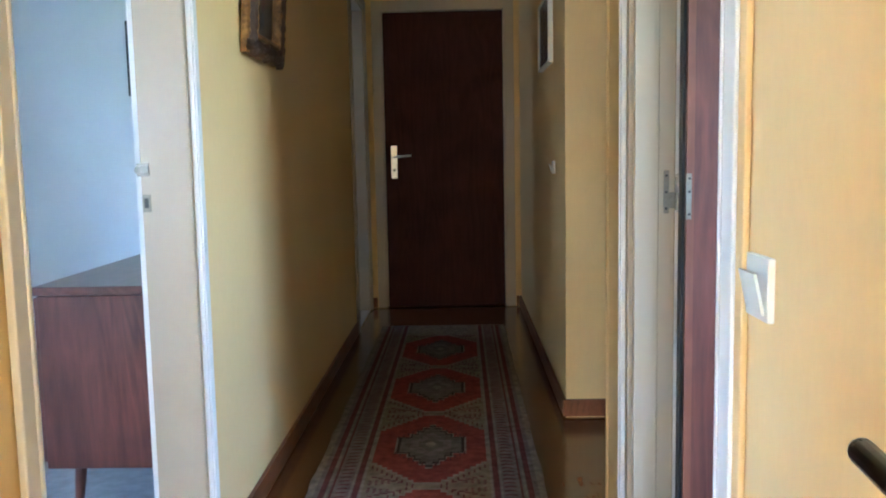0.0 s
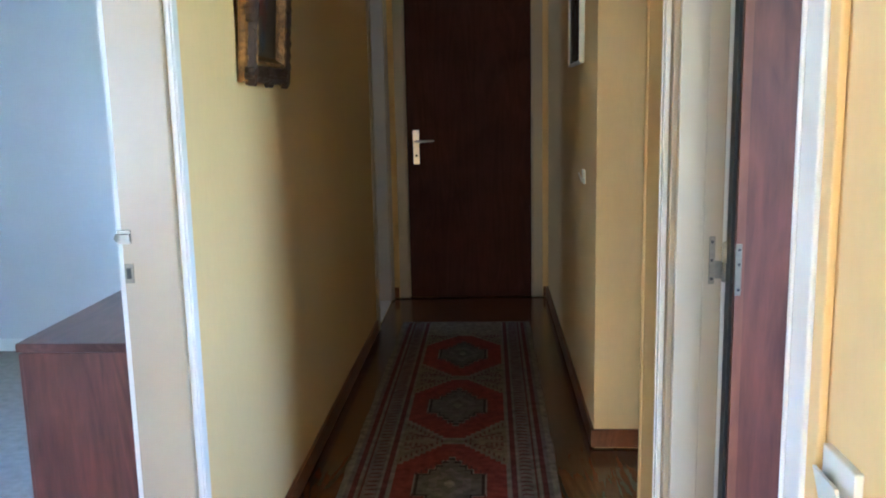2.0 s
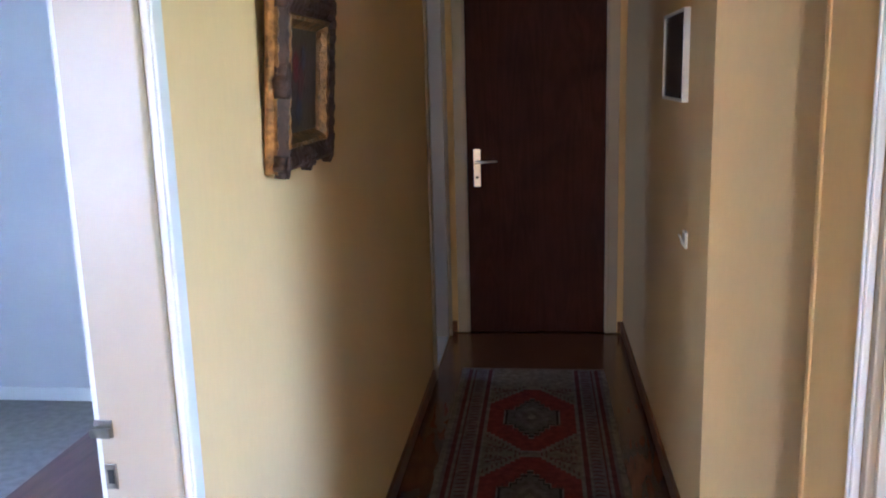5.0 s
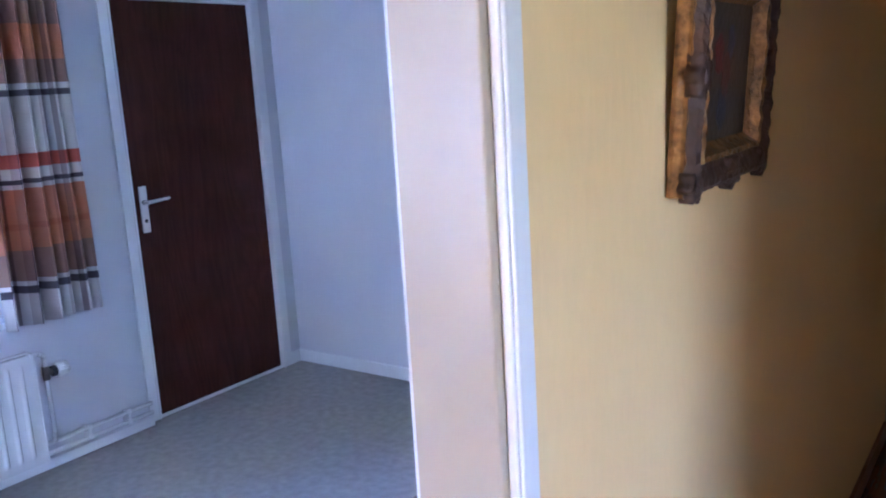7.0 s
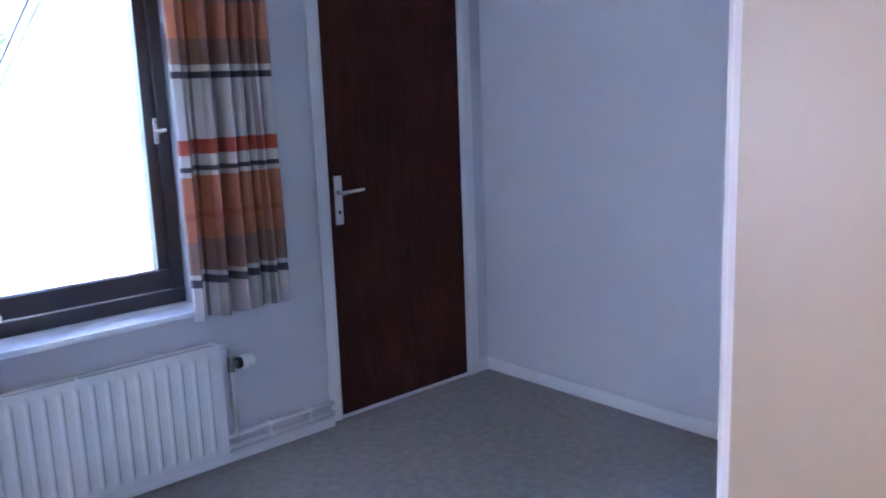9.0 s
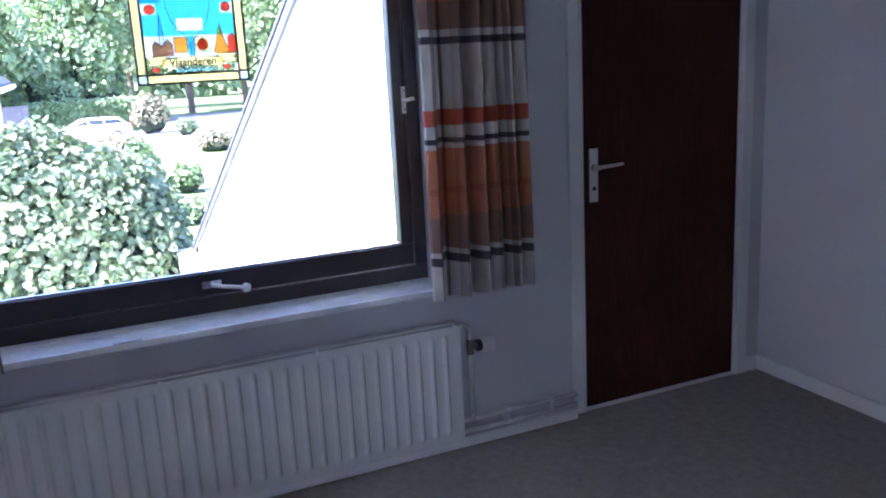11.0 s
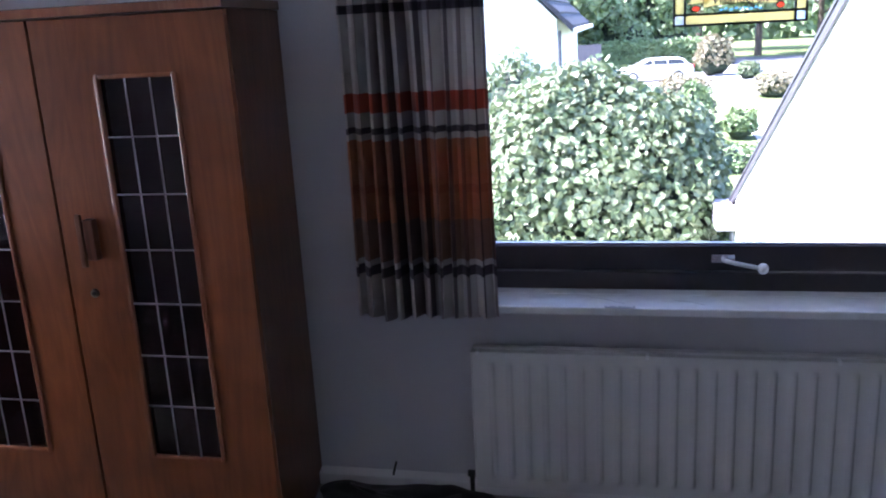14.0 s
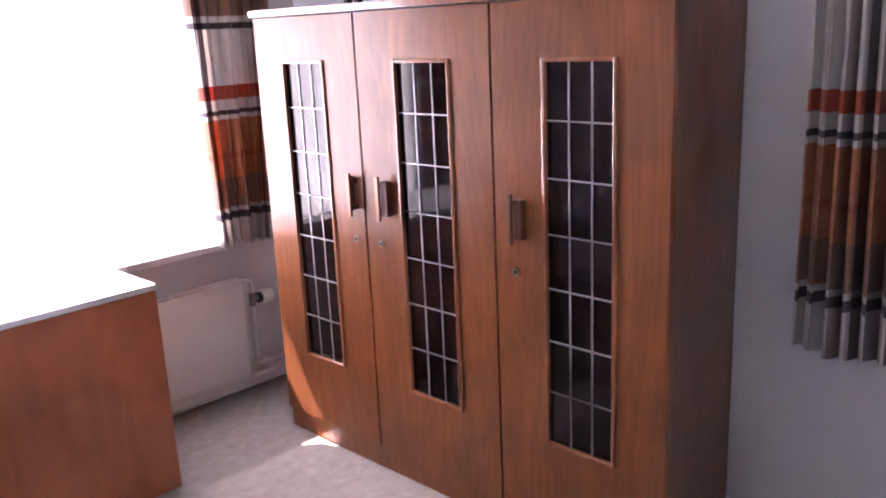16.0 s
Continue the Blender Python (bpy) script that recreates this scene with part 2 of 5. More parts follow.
# ---- building helpers ----
def box(bm, x0, x1, y0, y1, z0, z1, bev=0.0, mi=0):
    r = bmesh.ops.create_cube(bm, size=1.0)
    vs = r["verts"]
    for v in vs:
        v.co = Vector(((x0 + x1) / 2 + v.co.x * (x1 - x0), (y0 + y1) / 2 + v.co.y * (y1 - y0), (z0 + z1) / 2 + v.co.z * (z1 - z0)))
    fs = {f for v in vs for f in v.link_faces}
    for f in fs:
        f.material_index = mi
    if bev:
        es = list({e for v in vs for e in v.link_edges})
        bmesh.ops.bevel(bm, geom=es, offset=bev, segments=2, profile=0.5, affect="EDGES")
    return bm


def boxm(*a, bev=0.0):
    return box(bmesh.new(), *a, bev=bev)


def cyl(bm, a, b, r0, r1=None, seg=16):
    a, b = Vector(a), Vector(b)
    d = b - a
    m = Matrix.Translation((a + b) / 2) @ d.to_track_quat("Z", "Y").to_matrix().to_4x4()
    bmesh.ops.create_cone(bm, cap_ends=True, segments=seg, radius1=r0, radius2=r0 if r1 is None else r1, depth=d.length, matrix=m)
    return bm


def ball(bm, c, r, seg=14):
    bmesh.ops.create_uvsphere(bm, u_segments=seg, v_segments=seg // 2 + 1, radius=r, matrix=Matrix.Translation(c))
    return bm


def prism(bm, pts, axis, a, b, mi=0):
    """Extrude a polygon of (u, v) along an axis from a to b."""
    put = {"x": lambda u, v, w: (w, u, v), "y": lambda u, v, w: (u, w, v), "z": lambda u, v, w: (u, v, w)}[axis]
    lo = [bm.verts.new(put(u, v, a)) for u, v in pts]
    hi = [bm.verts.new(put(u, v, b)) for u, v in pts]
    fs = [bm.faces.new(lo), bm.faces.new(hi[::-1])]
    n = len(pts)
    fs += [bm.faces.new((lo[i], hi[i], hi[(i + 1) % n], lo[(i + 1) % n])) for i in range(n)]
    for f in fs:
        f.material_index = mi
    bmesh.ops.recalc_face_normals(bm, faces=fs)
    return bm


def tube(bm, pts, r, seg=10):
    for p, q in zip(pts, pts[1:]):
        cyl(bm, p, q, r, seg=seg)
    for p in pts[1:-1]:
        ball(bm, p, r * 1.0, seg)
    return bm


def part(name, bm, material, parent=None, label="", smooth=False):
    me = bpy.data.meshes.new(name)
    bm.to_mesh(me)
    bm.free()
    for m in material if isinstance(material, (list, tuple)) else [material]:
        me.materials.append(m)
    if smooth:
        me.polygons.foreach_set("use_smooth", [True] * len(me.polygons))
    ob = new(name, me)
    if parent is not None:
        ob.parent = parent
    if label:
        ob["label"] = label
    return ob


def thing(name, at=(0, 0, 0), label="", category="", group="", kind="", rz=0):
    ob = new(name)
    ob.matrix_world = pose(*at, rz=rz)
    return tagged(ob, label, category, group, kind)


def shell(name, axis, a, b, u0, u1, z0, z1, holes, mats, label=""):
    """A wall with thickness a..b across its axis ('x' or 'y'), from u0 to u1 along it, with holes (u0, u1, z0, z1).
    mats: the low side's material, the high side's, the reveals'."""
    bm = bmesh.new()
    us = sorted({u0, u1, *[v for h in holes for v in h[:2]]})
    zs = sorted({z0, z1, *[v for h in holes for v in h[2:]]})
    for p, q in zip(us, us[1:]):
        col = []
        for r, s in zip(zs, zs[1:]):
            if any(h[0] <= p and q <= h[1] and h[2] <= r and s <= h[3] for h in holes):
                continue
            if col and col[-1][1] == r:
                col[-1][1] = s
            else:
                col.append([r, s])
        for r, s in col:
            if axis == "x":
                box(bm, a, b, p, q, r, s)
            else:
                box(bm, p, q, a, b, r, s)
    n = 0 if axis == "x" else 1
    for f in bm.faces:
        f.normal_update()
        f.material_index = 0 if f.normal[n] < -0.5 else 1 if f.normal[n] > 0.5 else 2
    return tagged(part(name, bm, mats), label, "wall", kind="structure")


# ---- the large structure ----
LX, RX, END = -0.71, 0.335, 5.75            # hall walls
BX = -0.825                                 # bedroom face of the wall to the hall
WX, NY, SY = -3.75, 4.53, -1.47             # bedroom walls
TOP = 2.45
D1 = (1.08, 1.90)                           # bedroom doorway
D2 = (4.92, 5.66)                           # bathroom doorway
D3 = (1.18, 1.98)                           # side room doorway
DH = 2.03

# third opening is assumed, out of view, and lets in the stair fill
shell("wall_hall_west", "x", BX, LX, -3.0, 6.6, -2.75, TOP, [(*D1, 0, DH), (*D2, 0, DH), (-2.8, -1.78, 0.4, 1.6)], [M_WHITEWALL, M_YELLOW, M_TRIM], "yellow papered hall wall with two open doorways")
shell("wall_hall_east", "x", RX, RX + 0.11, -3.0, 2.262, -2.75, TOP, [(*D3, 0, DH)], [M_YELLOW, M_WHITEWALL, M_TRIM], "yellow papered hall wall with a side doorway")
shell("wall_hall_east_far", "x", RX, RX + 0.11, 3.22, 6.6, -0.3, TOP, [], [M_YELLOW, M_YELLOW, M_YELLOW], "yellow papered wall of the narrow hall")
shell("wall_niche_far", "y", 3.22, 3.33, RX + 0.11, 1.6, -0.3, TOP, [], [M_YELLOW, M_YELLOW, M_YELLOW], "yellow papered wall of the side passage")
shell("wall_niche_side", "x", 1.6, 1.7, 2.12, 3.33, -0.3, TOP, [], [M_YELLOW, M_YELLOW, M_YELLOW], "yellow papered end of the side passage")
shell("wall_niche_near", "y", 2.15, 2.262, RX + 0.11, 1.6, -0.3, TOP, [], [M_WHITEWALL, M_YELLOW, M_YELLOW], "papered wall between side room and passage")
shell("wall_hall_end", "y", END, END + 0.11, LX, RX, -0.004, TOP, [(-0.60, 0.236, -0.004, DH)], [M_YELLOW, M_YELLOW, M_TRIM], "yellow papered wall at the end of the hall")
shell("wall_behind_end_door", "y", 6.5, 6.6, LX, RX, -0.3, TOP, [], [M_YELLOW, M_YELLOW, M_YELLOW], "plain wall behind the end door")
shell("wall_stair_south", "y", -3.1, -3.0, LX, RX, -2.75, TOP, [], [M_YELLOW, M_YELLOW, M_TRIM], "yellow wall at the foot of the stairs")
shell("wall_bedroom_west", "x", WX - 0.28, WX, SY - 0.28, NY + 0.15, -2.75, TOP, [(1.17, 2.86, 0.70, 2.12), (3.49, 4.42, 0, DH)], [M_WHITEWALL, M_WHITEWALL, M_WHITEWALL], "white papered wall with a window and a door")
shell("wall_bedroom_north", "y", NY, NY + 0.15, WX, BX, -2.75, TOP, [], [M_WHITEWALL, M_WHITEWALL, M_WHITEWALL], "bluish white papered bedroom wall")
shell("wall_bedroom_south", "y", SY - 0.28, SY, WX, BX, -2.75, TOP, [(-3.33, -1.93, 0.72, 2.12)], [M_WHITEWALL, M_WHITEWALL, M_WHITEWALL], "white papered wall with a sunny window")
shell("wall_closet_behind", "x", WX - 0.95, WX - 0.9, 3.3, NY + 0.15, -2.75, TOP, [], [M_WHITEWALL, M_WHITEWALL, M_WHITEWALL], "plain wall closing the closet behind the door")
shell("wall_closet_side", "y", 3.25, 3.3, WX - 0.95, WX - 0.28, -2.75, TOP, [], [M_WHITEWALL, M_WHITEWALL, M_WHITEWALL], "plain side wall of the closet")
shell("wall_side_room_east", "x", 2.9, 3.0, -1.0, 2.23, -0.3, TOP, [(-0.35, 0.75, 0.95, 2.02)], [M_WHITEWALL, M_WHITEWALL, M_WHITEWALL], "white wall of the side room with its window")
shell("wall_side_room_south", "y", -1.1, -1.0, RX + 0.11, 3.0, -0.3, TOP, [], [M_WHITEWALL, M_WHITEWALL, M_WHITEWALL], "plain wall of the side room")
shell("wall_side_room_north", "y", 2.23, 2.3, 1.7, 3.0, -0.3, TOP, [], [M_WHITEWALL, M_WHITEWALL, M_WHITEWALL], "plain wall of the side room")
shell("wall_bathroom_west", "x", -2.5, -2.4, NY + 0.15, 6.6, -0.3, TOP, [(5.15, 5.45, 1.25, 1.75)], [M_WHITEWALL, M_WHITEWALL, M_WHITEWALL], "plain wall of the bathroom")
shell("wall_bathroom_north", "y", 6.5, 6.6, -2.4, BX, -0.3, TOP, [], [M_WHITEWALL, M_WHITEWALL, M_WHITEWALL], "plain wall of the bathroom")

tagged(part("ceiling_hall", boxm(-0.77, RX + 0.05, -3.1, 6.6, TOP, TOP + 0.12), M_HALLCEIL), "unseen hall ceiling, darkened to dim the upper walls", "ceiling", kind="structure")
bm = boxm(RX + 0.05, 3.0, -3.1, 6.6, TOP, TOP + 0.12)
box(bm, WX - 0.28, -0.77, SY - 0.28, NY + 0.15, TOP, TOP + 0.12)
box(bm, -2.5, -0.77, NY + 0.15, 6.6, TOP, TOP + 0.12)
box(bm, WX - 0.95, WX - 0.28, 3.25, NY + 0.15, TOP, TOP + 0.12)
tagged(part("ceiling", bm, M_CEIL), "plain white painted ceiling", "ceiling", kind="structure")
tagged(part("floor_bedroom", boxm(WX, BX + 0.05, SY, NY, -0.2, 0.0), M_CARPET), "grey beige cut pile bedroom carpet", "floor", kind="structure")
tagged(part("floor_bathroom", boxm(-2.4, BX + 0.04, NY + 0.15, 6.5, -0.2, 0.0), M_TILE), "pale tiled bathroom floor", "floor", kind="structure")
tagged(part("floor_side_room", boxm(RX + 0.07, 2.9, -1.0, 2.15, -0.2, 0.0), M_CARPET), "grey carpet of the side room", "floor", kind="structure")

# landing: boards along the hall
floor_hall = tagged(part("floor_hall", boxm(BX + 0.05, 1.6, 0.34, 6.5, -0.2, -0.006), M_FLOOR), "glossy brown wooden hall floor", "floor", kind="structure")

# stairs that the walk comes up
stairs = thing("staircase", (0, 0, 0), "brown wooden staircase rising to the hall landing", "staircase")
for k in range(8):
    y1 = 0.34 - 0.25 * k
    part("step", boxm(LX + 0.002, RX - 0.002, y1 - 0.27, y1 - 0.003, -0.18 * (k + 1) - 0.16, -0.18 * (k + 1), bev=0.004), M_FLOOR, stairs)
tagged(part("floor_below", boxm(LX, RX, -3.0, -1.65, -2.75, -2.6), M_FLOOR), "wooden floor at the foot of the stairs", "floor", kind="structure")


# ---- trim ----
def skirting(name, axis, face, out, u0, u1, material, h=0.07, t=0.014):
    a, b = sorted((face, face + out * t))
    bm = boxm(a, b, u0, u1, 0.0, h, bev=0.003) if axis == "x" else boxm(u0, u1, a, b, 0.0, h, bev=0.003)
    return tagged(part(name, bm, material), "low skirting board along the wall", "skirting board", kind="structure")


skirting("baseboard_hall_west", "x", LX, 1, D1[1] + 0.065, D2[0] - 0.06, M_SKIRT)
skirting("baseboard_hall_east", "x", RX, -1, 3.22, END, M_SKIRT)
skirting("baseboard_passage", "y", 3.22, -1, RX - 0.012, 1.6, M_SKIRT)
skirting("baseboard_end_left", "y", END, -1, LX + 0.002, -0.668, M_SKIRT)
skirting("baseboard_end_right", "y", END, -1, 0.302, RX - 0.016, M_SKIRT)
skirting("baseboard_bedroom_north", "y", NY, -1, WX, BX, M_WHITETRIM)
skirting("baseboard_bedroom_west", "x", WX, 1, -0.5, 3.47, M_WHITETRIM, h=0.045, t=0.055)
skirting("baseboard_bedroom_corner", "x", WX, 1, 4.445, NY - 0.016, M_WHITETRIM)
skirting("baseboard_bedroom_south", "y", SY, 1, WX + 0.032, BX, M_WHITETRIM)
skirting("baseboard_bedroom_east", "x", BX, -1, D1[1] + 0.07, NY - 0.016, M_WHITETRIM)


def door_frame(name, axis, a, b, u0, u1, material, label, casing=0.06, lining=0.02, stop=None, far=None, outer=None):
    """Lining and casings of a doorway in a wall of faces a < b."""
    ob = thing(name, label=label, category="door frame", kind="structure")
    outer = outer or material
    def bx(p, q, u, v, z0, z1, bev=0.003):
        return boxm(p, q, u, v, z0, z1, bev=bev) if axis == "x" else boxm(u, v, p, q, z0, z1, bev=bev)
    part("jamb", bx(a - 0.002, b + 0.002, u0, u0 + lining, 0, DH), material, ob)
    part("jamb", bx(a - 0.002, b + 0.002, u1 - lining, u1, 0, DH), material, ob)
    part("head", bx(a - 0.002, b + 0.002, u0 + lining, u1 - lining, DH - lining, DH), material, ob)
    if stop is not None:
        p, q = stop
        part("door_stop", bx(p, q, u0 + lining, u0 + lining + 0.012, 0, DH - lining), material, ob)
        part("door_stop", bx(p, q, u1 - lining - 0.012, u1 - lining, 0, DH - lining), material, ob)
    for face, o in ((a, -1), (b, 1)):
        p, q = sorted((face + o * 0.003, face + o * 0.016))
        for v0, v1 in ((u0 - casing, u0 + 0.006), (u1 - 0.006, u1 + (far or casing))):
            part("casing", bx(p, q, v0, v1, 0, DH + casing), outer, ob)
            p2, q2 = sorted((face + o * 0.016, face + o * 0.021))
            mid = v1 - 0.018 if v1 < (u0 + u1) / 2 else v0 + 0.004
            part("casing_bead", bx(p2, q2, mid, mid + 0.010, 0, DH), outer, ob)
        part("casing", bx(p, q, u0 + 0.006, u1 - 0.006, DH - 0.006, DH + casing), outer, ob)
    return ob


f1 = door_frame("door_frame_1", "x", BX, LX, *D1, M_TRIM, "cream painted frame of the open bedroom doorway", casing=0.045, outer=M_WHITETRIM)
sp = part("strike_plate", boxm(-0.835, -0.805, D1[1] - 0.0225, D1[1] - 0.0195, 1.015, 1.045, bev=0.001), M_HINGE, f1, "small worn steel strike plate")
part("latch_pin", cyl(bmesh.new(), (-0.828, D1[1] - 0.022, 1.03), (-0.828, D1[1] - 0.04, 1.03), 0.006), M_HINGE, f1)
part("latch_lip", boxm(-0.832, -0.80, D1[1] - 0.040, D1[1] - 0.034, 1.022, 1.038, bev=0.001), M_HINGE, f1)
part("bolt_plate", boxm(-0.825, -0.805, D1[1] - 0.0225, D1[1] - 0.0195, 0.93, 0.972, bev=0.001), M_HINGE, f1, "small worn steel bolt plate")
part("bolt_hole", boxm(-0.82, -0.81, D1[1] - 0.0232, D1[1] - 0.0222, 0.94, 0.963), M_BLACK, f1)
door_frame("door_frame_2", "x", BX, LX, *D2, M_TRIM, "cream painted frame of the bathroom doorway", casing=0.05)
f3 = door_frame("door_frame_3", "x", RX, RX + 0.11, *D3, M_TRIM, "cream painted frame of the side room doorway", stop=(0.345, 0.405), far=0.02, outer=M_WHITETRIM)
part("casing_edge", boxm(RX - 0.011, RX - 0.001, D3[0] - 0.094, D3[0] - 0.0605, 0, DH + 0.06, bev=0.003), M_YELLOW, f3, "yellow papered edge strip")
door_frame("door_frame_4", "y", END, END + 0.11, -0.60, 0.236, M_TRIM, "cream painted frame of the dark end door", lining=0.012)
door_frame("door_frame_5", "x", WX - 0.12, WX, 3.535, 4.385, M_WHITETRIM, "white painted frame of the bedroom closet door", lining=0.008)
tagged(part("trim_wall_end", boxm(RX - 0.004, RX + 0.11, 2.246, 2.268, 0, TOP, bev=0.004), M_YELLOW), "yellow corner strip at the end of the wall", "trim", kind="structure")


def lever_handle(parent, at, along, out):
    """Long plate with lever and keyhole; along: way of the lever, out: way out of the leaf."""
    along, out, at = Vector(along), Vector(out), Vector(at)
    up = Vector((0, 0, 1))
    m = Matrix((along, out, up)).transposed().to_4x4()
    m.translation = at
    bm = boxm(-0.021, 0.021, 0.0, 0.008, -0.112, 0.112, bev=0.003)
    bm.transform(m)
    plate = part("handle_plate", bm, M_STEEL, parent, "satin steel handle plate")
    bm = cyl(bmesh.new(), (0, 0.006, 0.035), (0, 0.045, 0.035), 0.009)
    cyl(bm, (0, 0.042, 0.035), (0.115, 0.048, 0.042), 0.009, 0.006)
    ball(bm, (0, 0.043, 0.035), 0.010)
    ball(bm, (0.115, 0.048, 0.042), 0.006)
    bm.transform(m)
    part("lever", bm, M_STEEL, plate, smooth=True)
    bm = cyl(bmesh.new(), (0, 0.007, -0.055), (0, 0.010, -0.055), 0.009)
    cyl(bm, (0, 0.0, 0.035), (0, 0.011, 0.035), 0.012)
    bm.transform(m)
    part("keyhole", bm, M_BLACK, plate)


d = thing("door_4", (0, 0, 0), "dark mahogany flush door, closed, at the hall's end", "door", kind="structure")
part("leaf", boxm(-0.587, 0.223, END + 0.004, END + 0.044, 0.002, 2.012, bev=0.002), M_DOOR, d)
lever_handle(d, (-0.528, END + 0.004, 1.01), (1, 0, 0), (0, -1, 0))
d = thing("door_5", (0, 0, 0), "dark reddish brown flush closet door, closed", "door", kind="structure")
part("leaf", boxm(WX - 0.046, WX - 0.006, 3.545, 4.375, 0.012, 2.018, bev=0.002), M_DOOR, d)
lever_handle(d, (WX - 0.006, 3.60, 1.04), (0, 1, 0), (1, 0, 0))
for z in (0.25, 1.05, 1.8):
    part("hinge", cyl(bmesh.new(), (WX + 0.004, 4.378, z - 0.045), (WX + 0.004, 4.378, z + 0.045), 0.007), M_WHITETRIM, d)
tagged(part("threshold", boxm(WX - 0.1, WX + 0.01, 3.545, 4.375, 0, 0.010, bev=0.003), M_WHITETRIM), "thin pale threshold strip under the closet door", "threshold", kind="structure")
d = thing("door_3", (0, 0, 0), "reddish brown flush door standing open into the side room", "door", kind="structure")
part("leaf", boxm(0.462, 1.28, 1.895, 1.935, 0.012, 2.012, bev=0.002), M_SIDEB, d)
part("edge_strip", boxm(0.456, 0.474, 1.8925, 1.9375, 0.012, 2.012), M_DOOREDGE, d, "lighter reddish edge strip")
# added black strip: paints the shade in the gap between jamb and leaf
part("gap_shade_strip", boxm(0.4485, 0.4555, 1.905, 1.937, 0.012, 2.012), M_BLACK, d, "black strip standing in for the shaded door gap")
hg = part("hinge", boxm(0.418, 0.431, D3[1] - 0.0235, D3[1] - 0.0205, 0.900, 1.004, bev=0.001), M_HINGE, d, "worn steel hinge leaf")
bm = boxm(0.431, 0.446, D3[1] - 0.0235, D3[1] - 0.0205, 0.912, 0.951, bev=0.001)
cyl(bm, (0.449, 1.945, 0.908), (0.449, 1.945, 0.950), 0.0065)
part("hinge_knuckle", bm, M_HINGE, hg)
bm = cyl(bmesh.new(), (0.449, 1.940, 0.951), (0.449, 1.940, 0.988), 0.0075)
ball(bm, (0.449, 1.940, 0.988), 0.0075)
part("hinge_pin", bm, M_STEEL, d, "bright steel hinge pin", smooth=True)
for z in (0.912, 0.952, 0.992):
    part("screw", cyl(bmesh.new(), (0.424, D3[1] - 0.0237, z), (0.424, D3[1] - 0.0247, z), 0.0035, seg=8), M_BLACK, hg)
hg = part("hinge", boxm(0.454, 0.4675, 1.8895, 1.8935, 0.890, 0.998, bev=0.001), M_HINGE, d, "worn steel hinge leaf")
for z in (0.902, 0.955, 0.986):
    part("screw", cyl(bmesh.new(), (0.462, 1.8897, z), (0.462, 1.8885, z), 0.0032, seg=8), M_BLACK, hg)


# ---- hall things ----
def rocker_switch(name, x, y, z, label, out=-1, w=0.08):
    ob = thing(name, (x, y, z), label, "light switch")
    part("plate", boxm(*sorted((0, out * 0.010)), -w / 2, w / 2, -w / 2, w / 2, bev=0.002), M_SWITCH, ob)
    bm = bmesh.new()
    prism(bm, [(out * 0.010, -w * 0.40), (out * 0.013, -w * 0.40), (out * 0.025, w * 0.25), (out * 0.021, w * 0.25), (out * 0.0105, -w * 0.30)], "y", -w * 0.36, w * 0.36)
    part("rocker", bm, M_SWITCH, ob)
    return ob


rocker_switch("light_switch", RX, 1.03, 0.866, "square white plastic rocker switch on the yellow wall", w=0.086)
rocker_switch("light_switch", RX, 3.60, 0.99, "small white rocker switch on the shaded yellow wall", w=0.055)
rail = thing("handrail", (0, 0, 0), "dark wooden stair handrail on the yellow wall", "handrail")
bm = bmesh.new()
pts = [(0.262, 0.583, 0.796), (0.262, 0.34, 0.770), (0.262, 0.14, 0.69), (0.262, -1.6, -0.56)]
tube(bm, pts, 0.0120, 14)
ball(bm, pts[0], 0.0120, 14)
part("rail", bm, M_DARKWOOD, rail, smooth=True)
for yy, zz in ((0.32, 0.765), (-1.0, -0.129)):
    part("bracket", tube(bmesh.new(), [(0.262, yy, zz - 0.015), (0.285, yy, zz - 0.05), (RX + 0.002, yy, zz - 0.05)], 0.006), M_BLACK, rail)


def moulding(bm, w, h, prof, mi=0, carve=0.0, n=1):
    """Mitred frame in the (y, z) plane; prof: (inset from the outer edge, rise); carve: depth of uneven carving over n pieces a side."""
    loops = []
    corners = ((-1, -1), (1, -1), (1, 1), (-1, 1))
    for k, (ins, rise) in enumerate(prof):
        ring = []
        for c in range(4):
            (ay, az), (by, bz) = corners[c], corners[(c + 1) % 4]
            for i in range(n):
                f = i / n
                y, z = (ay + (by - ay) * f) * (w / 2 - ins), (az + (bz - az) * f) * (h / 2 - ins)
                q = noise.noise(Vector((y * 45 + 7 * c, z * 45, k * 1.7))) if carve and 0 < k < len(prof) - 1 else 0.0
                wave = 0.5 * math.sin((y + z) * 190 + k) if carve and 0 < k < len(prof) - 1 else 0.0
                ring.append(bm.verts.new((rise + carve * (q + wave), y * (1 + carve * 3 * q), z * (1 + carve * 3 * q))))
        loops.append(ring)
    m = 4 * n
    for p, q in zip(loops, loops[1:]):
        for i in range(m):
            f = bm.faces.new((p[i], p[(i + 1) % m], q[(i + 1) % m], q[i]))
            f.material_index = mi
    bmesh.ops.recalc_face_normals(bm, faces=bm.faces[:])
    return bm


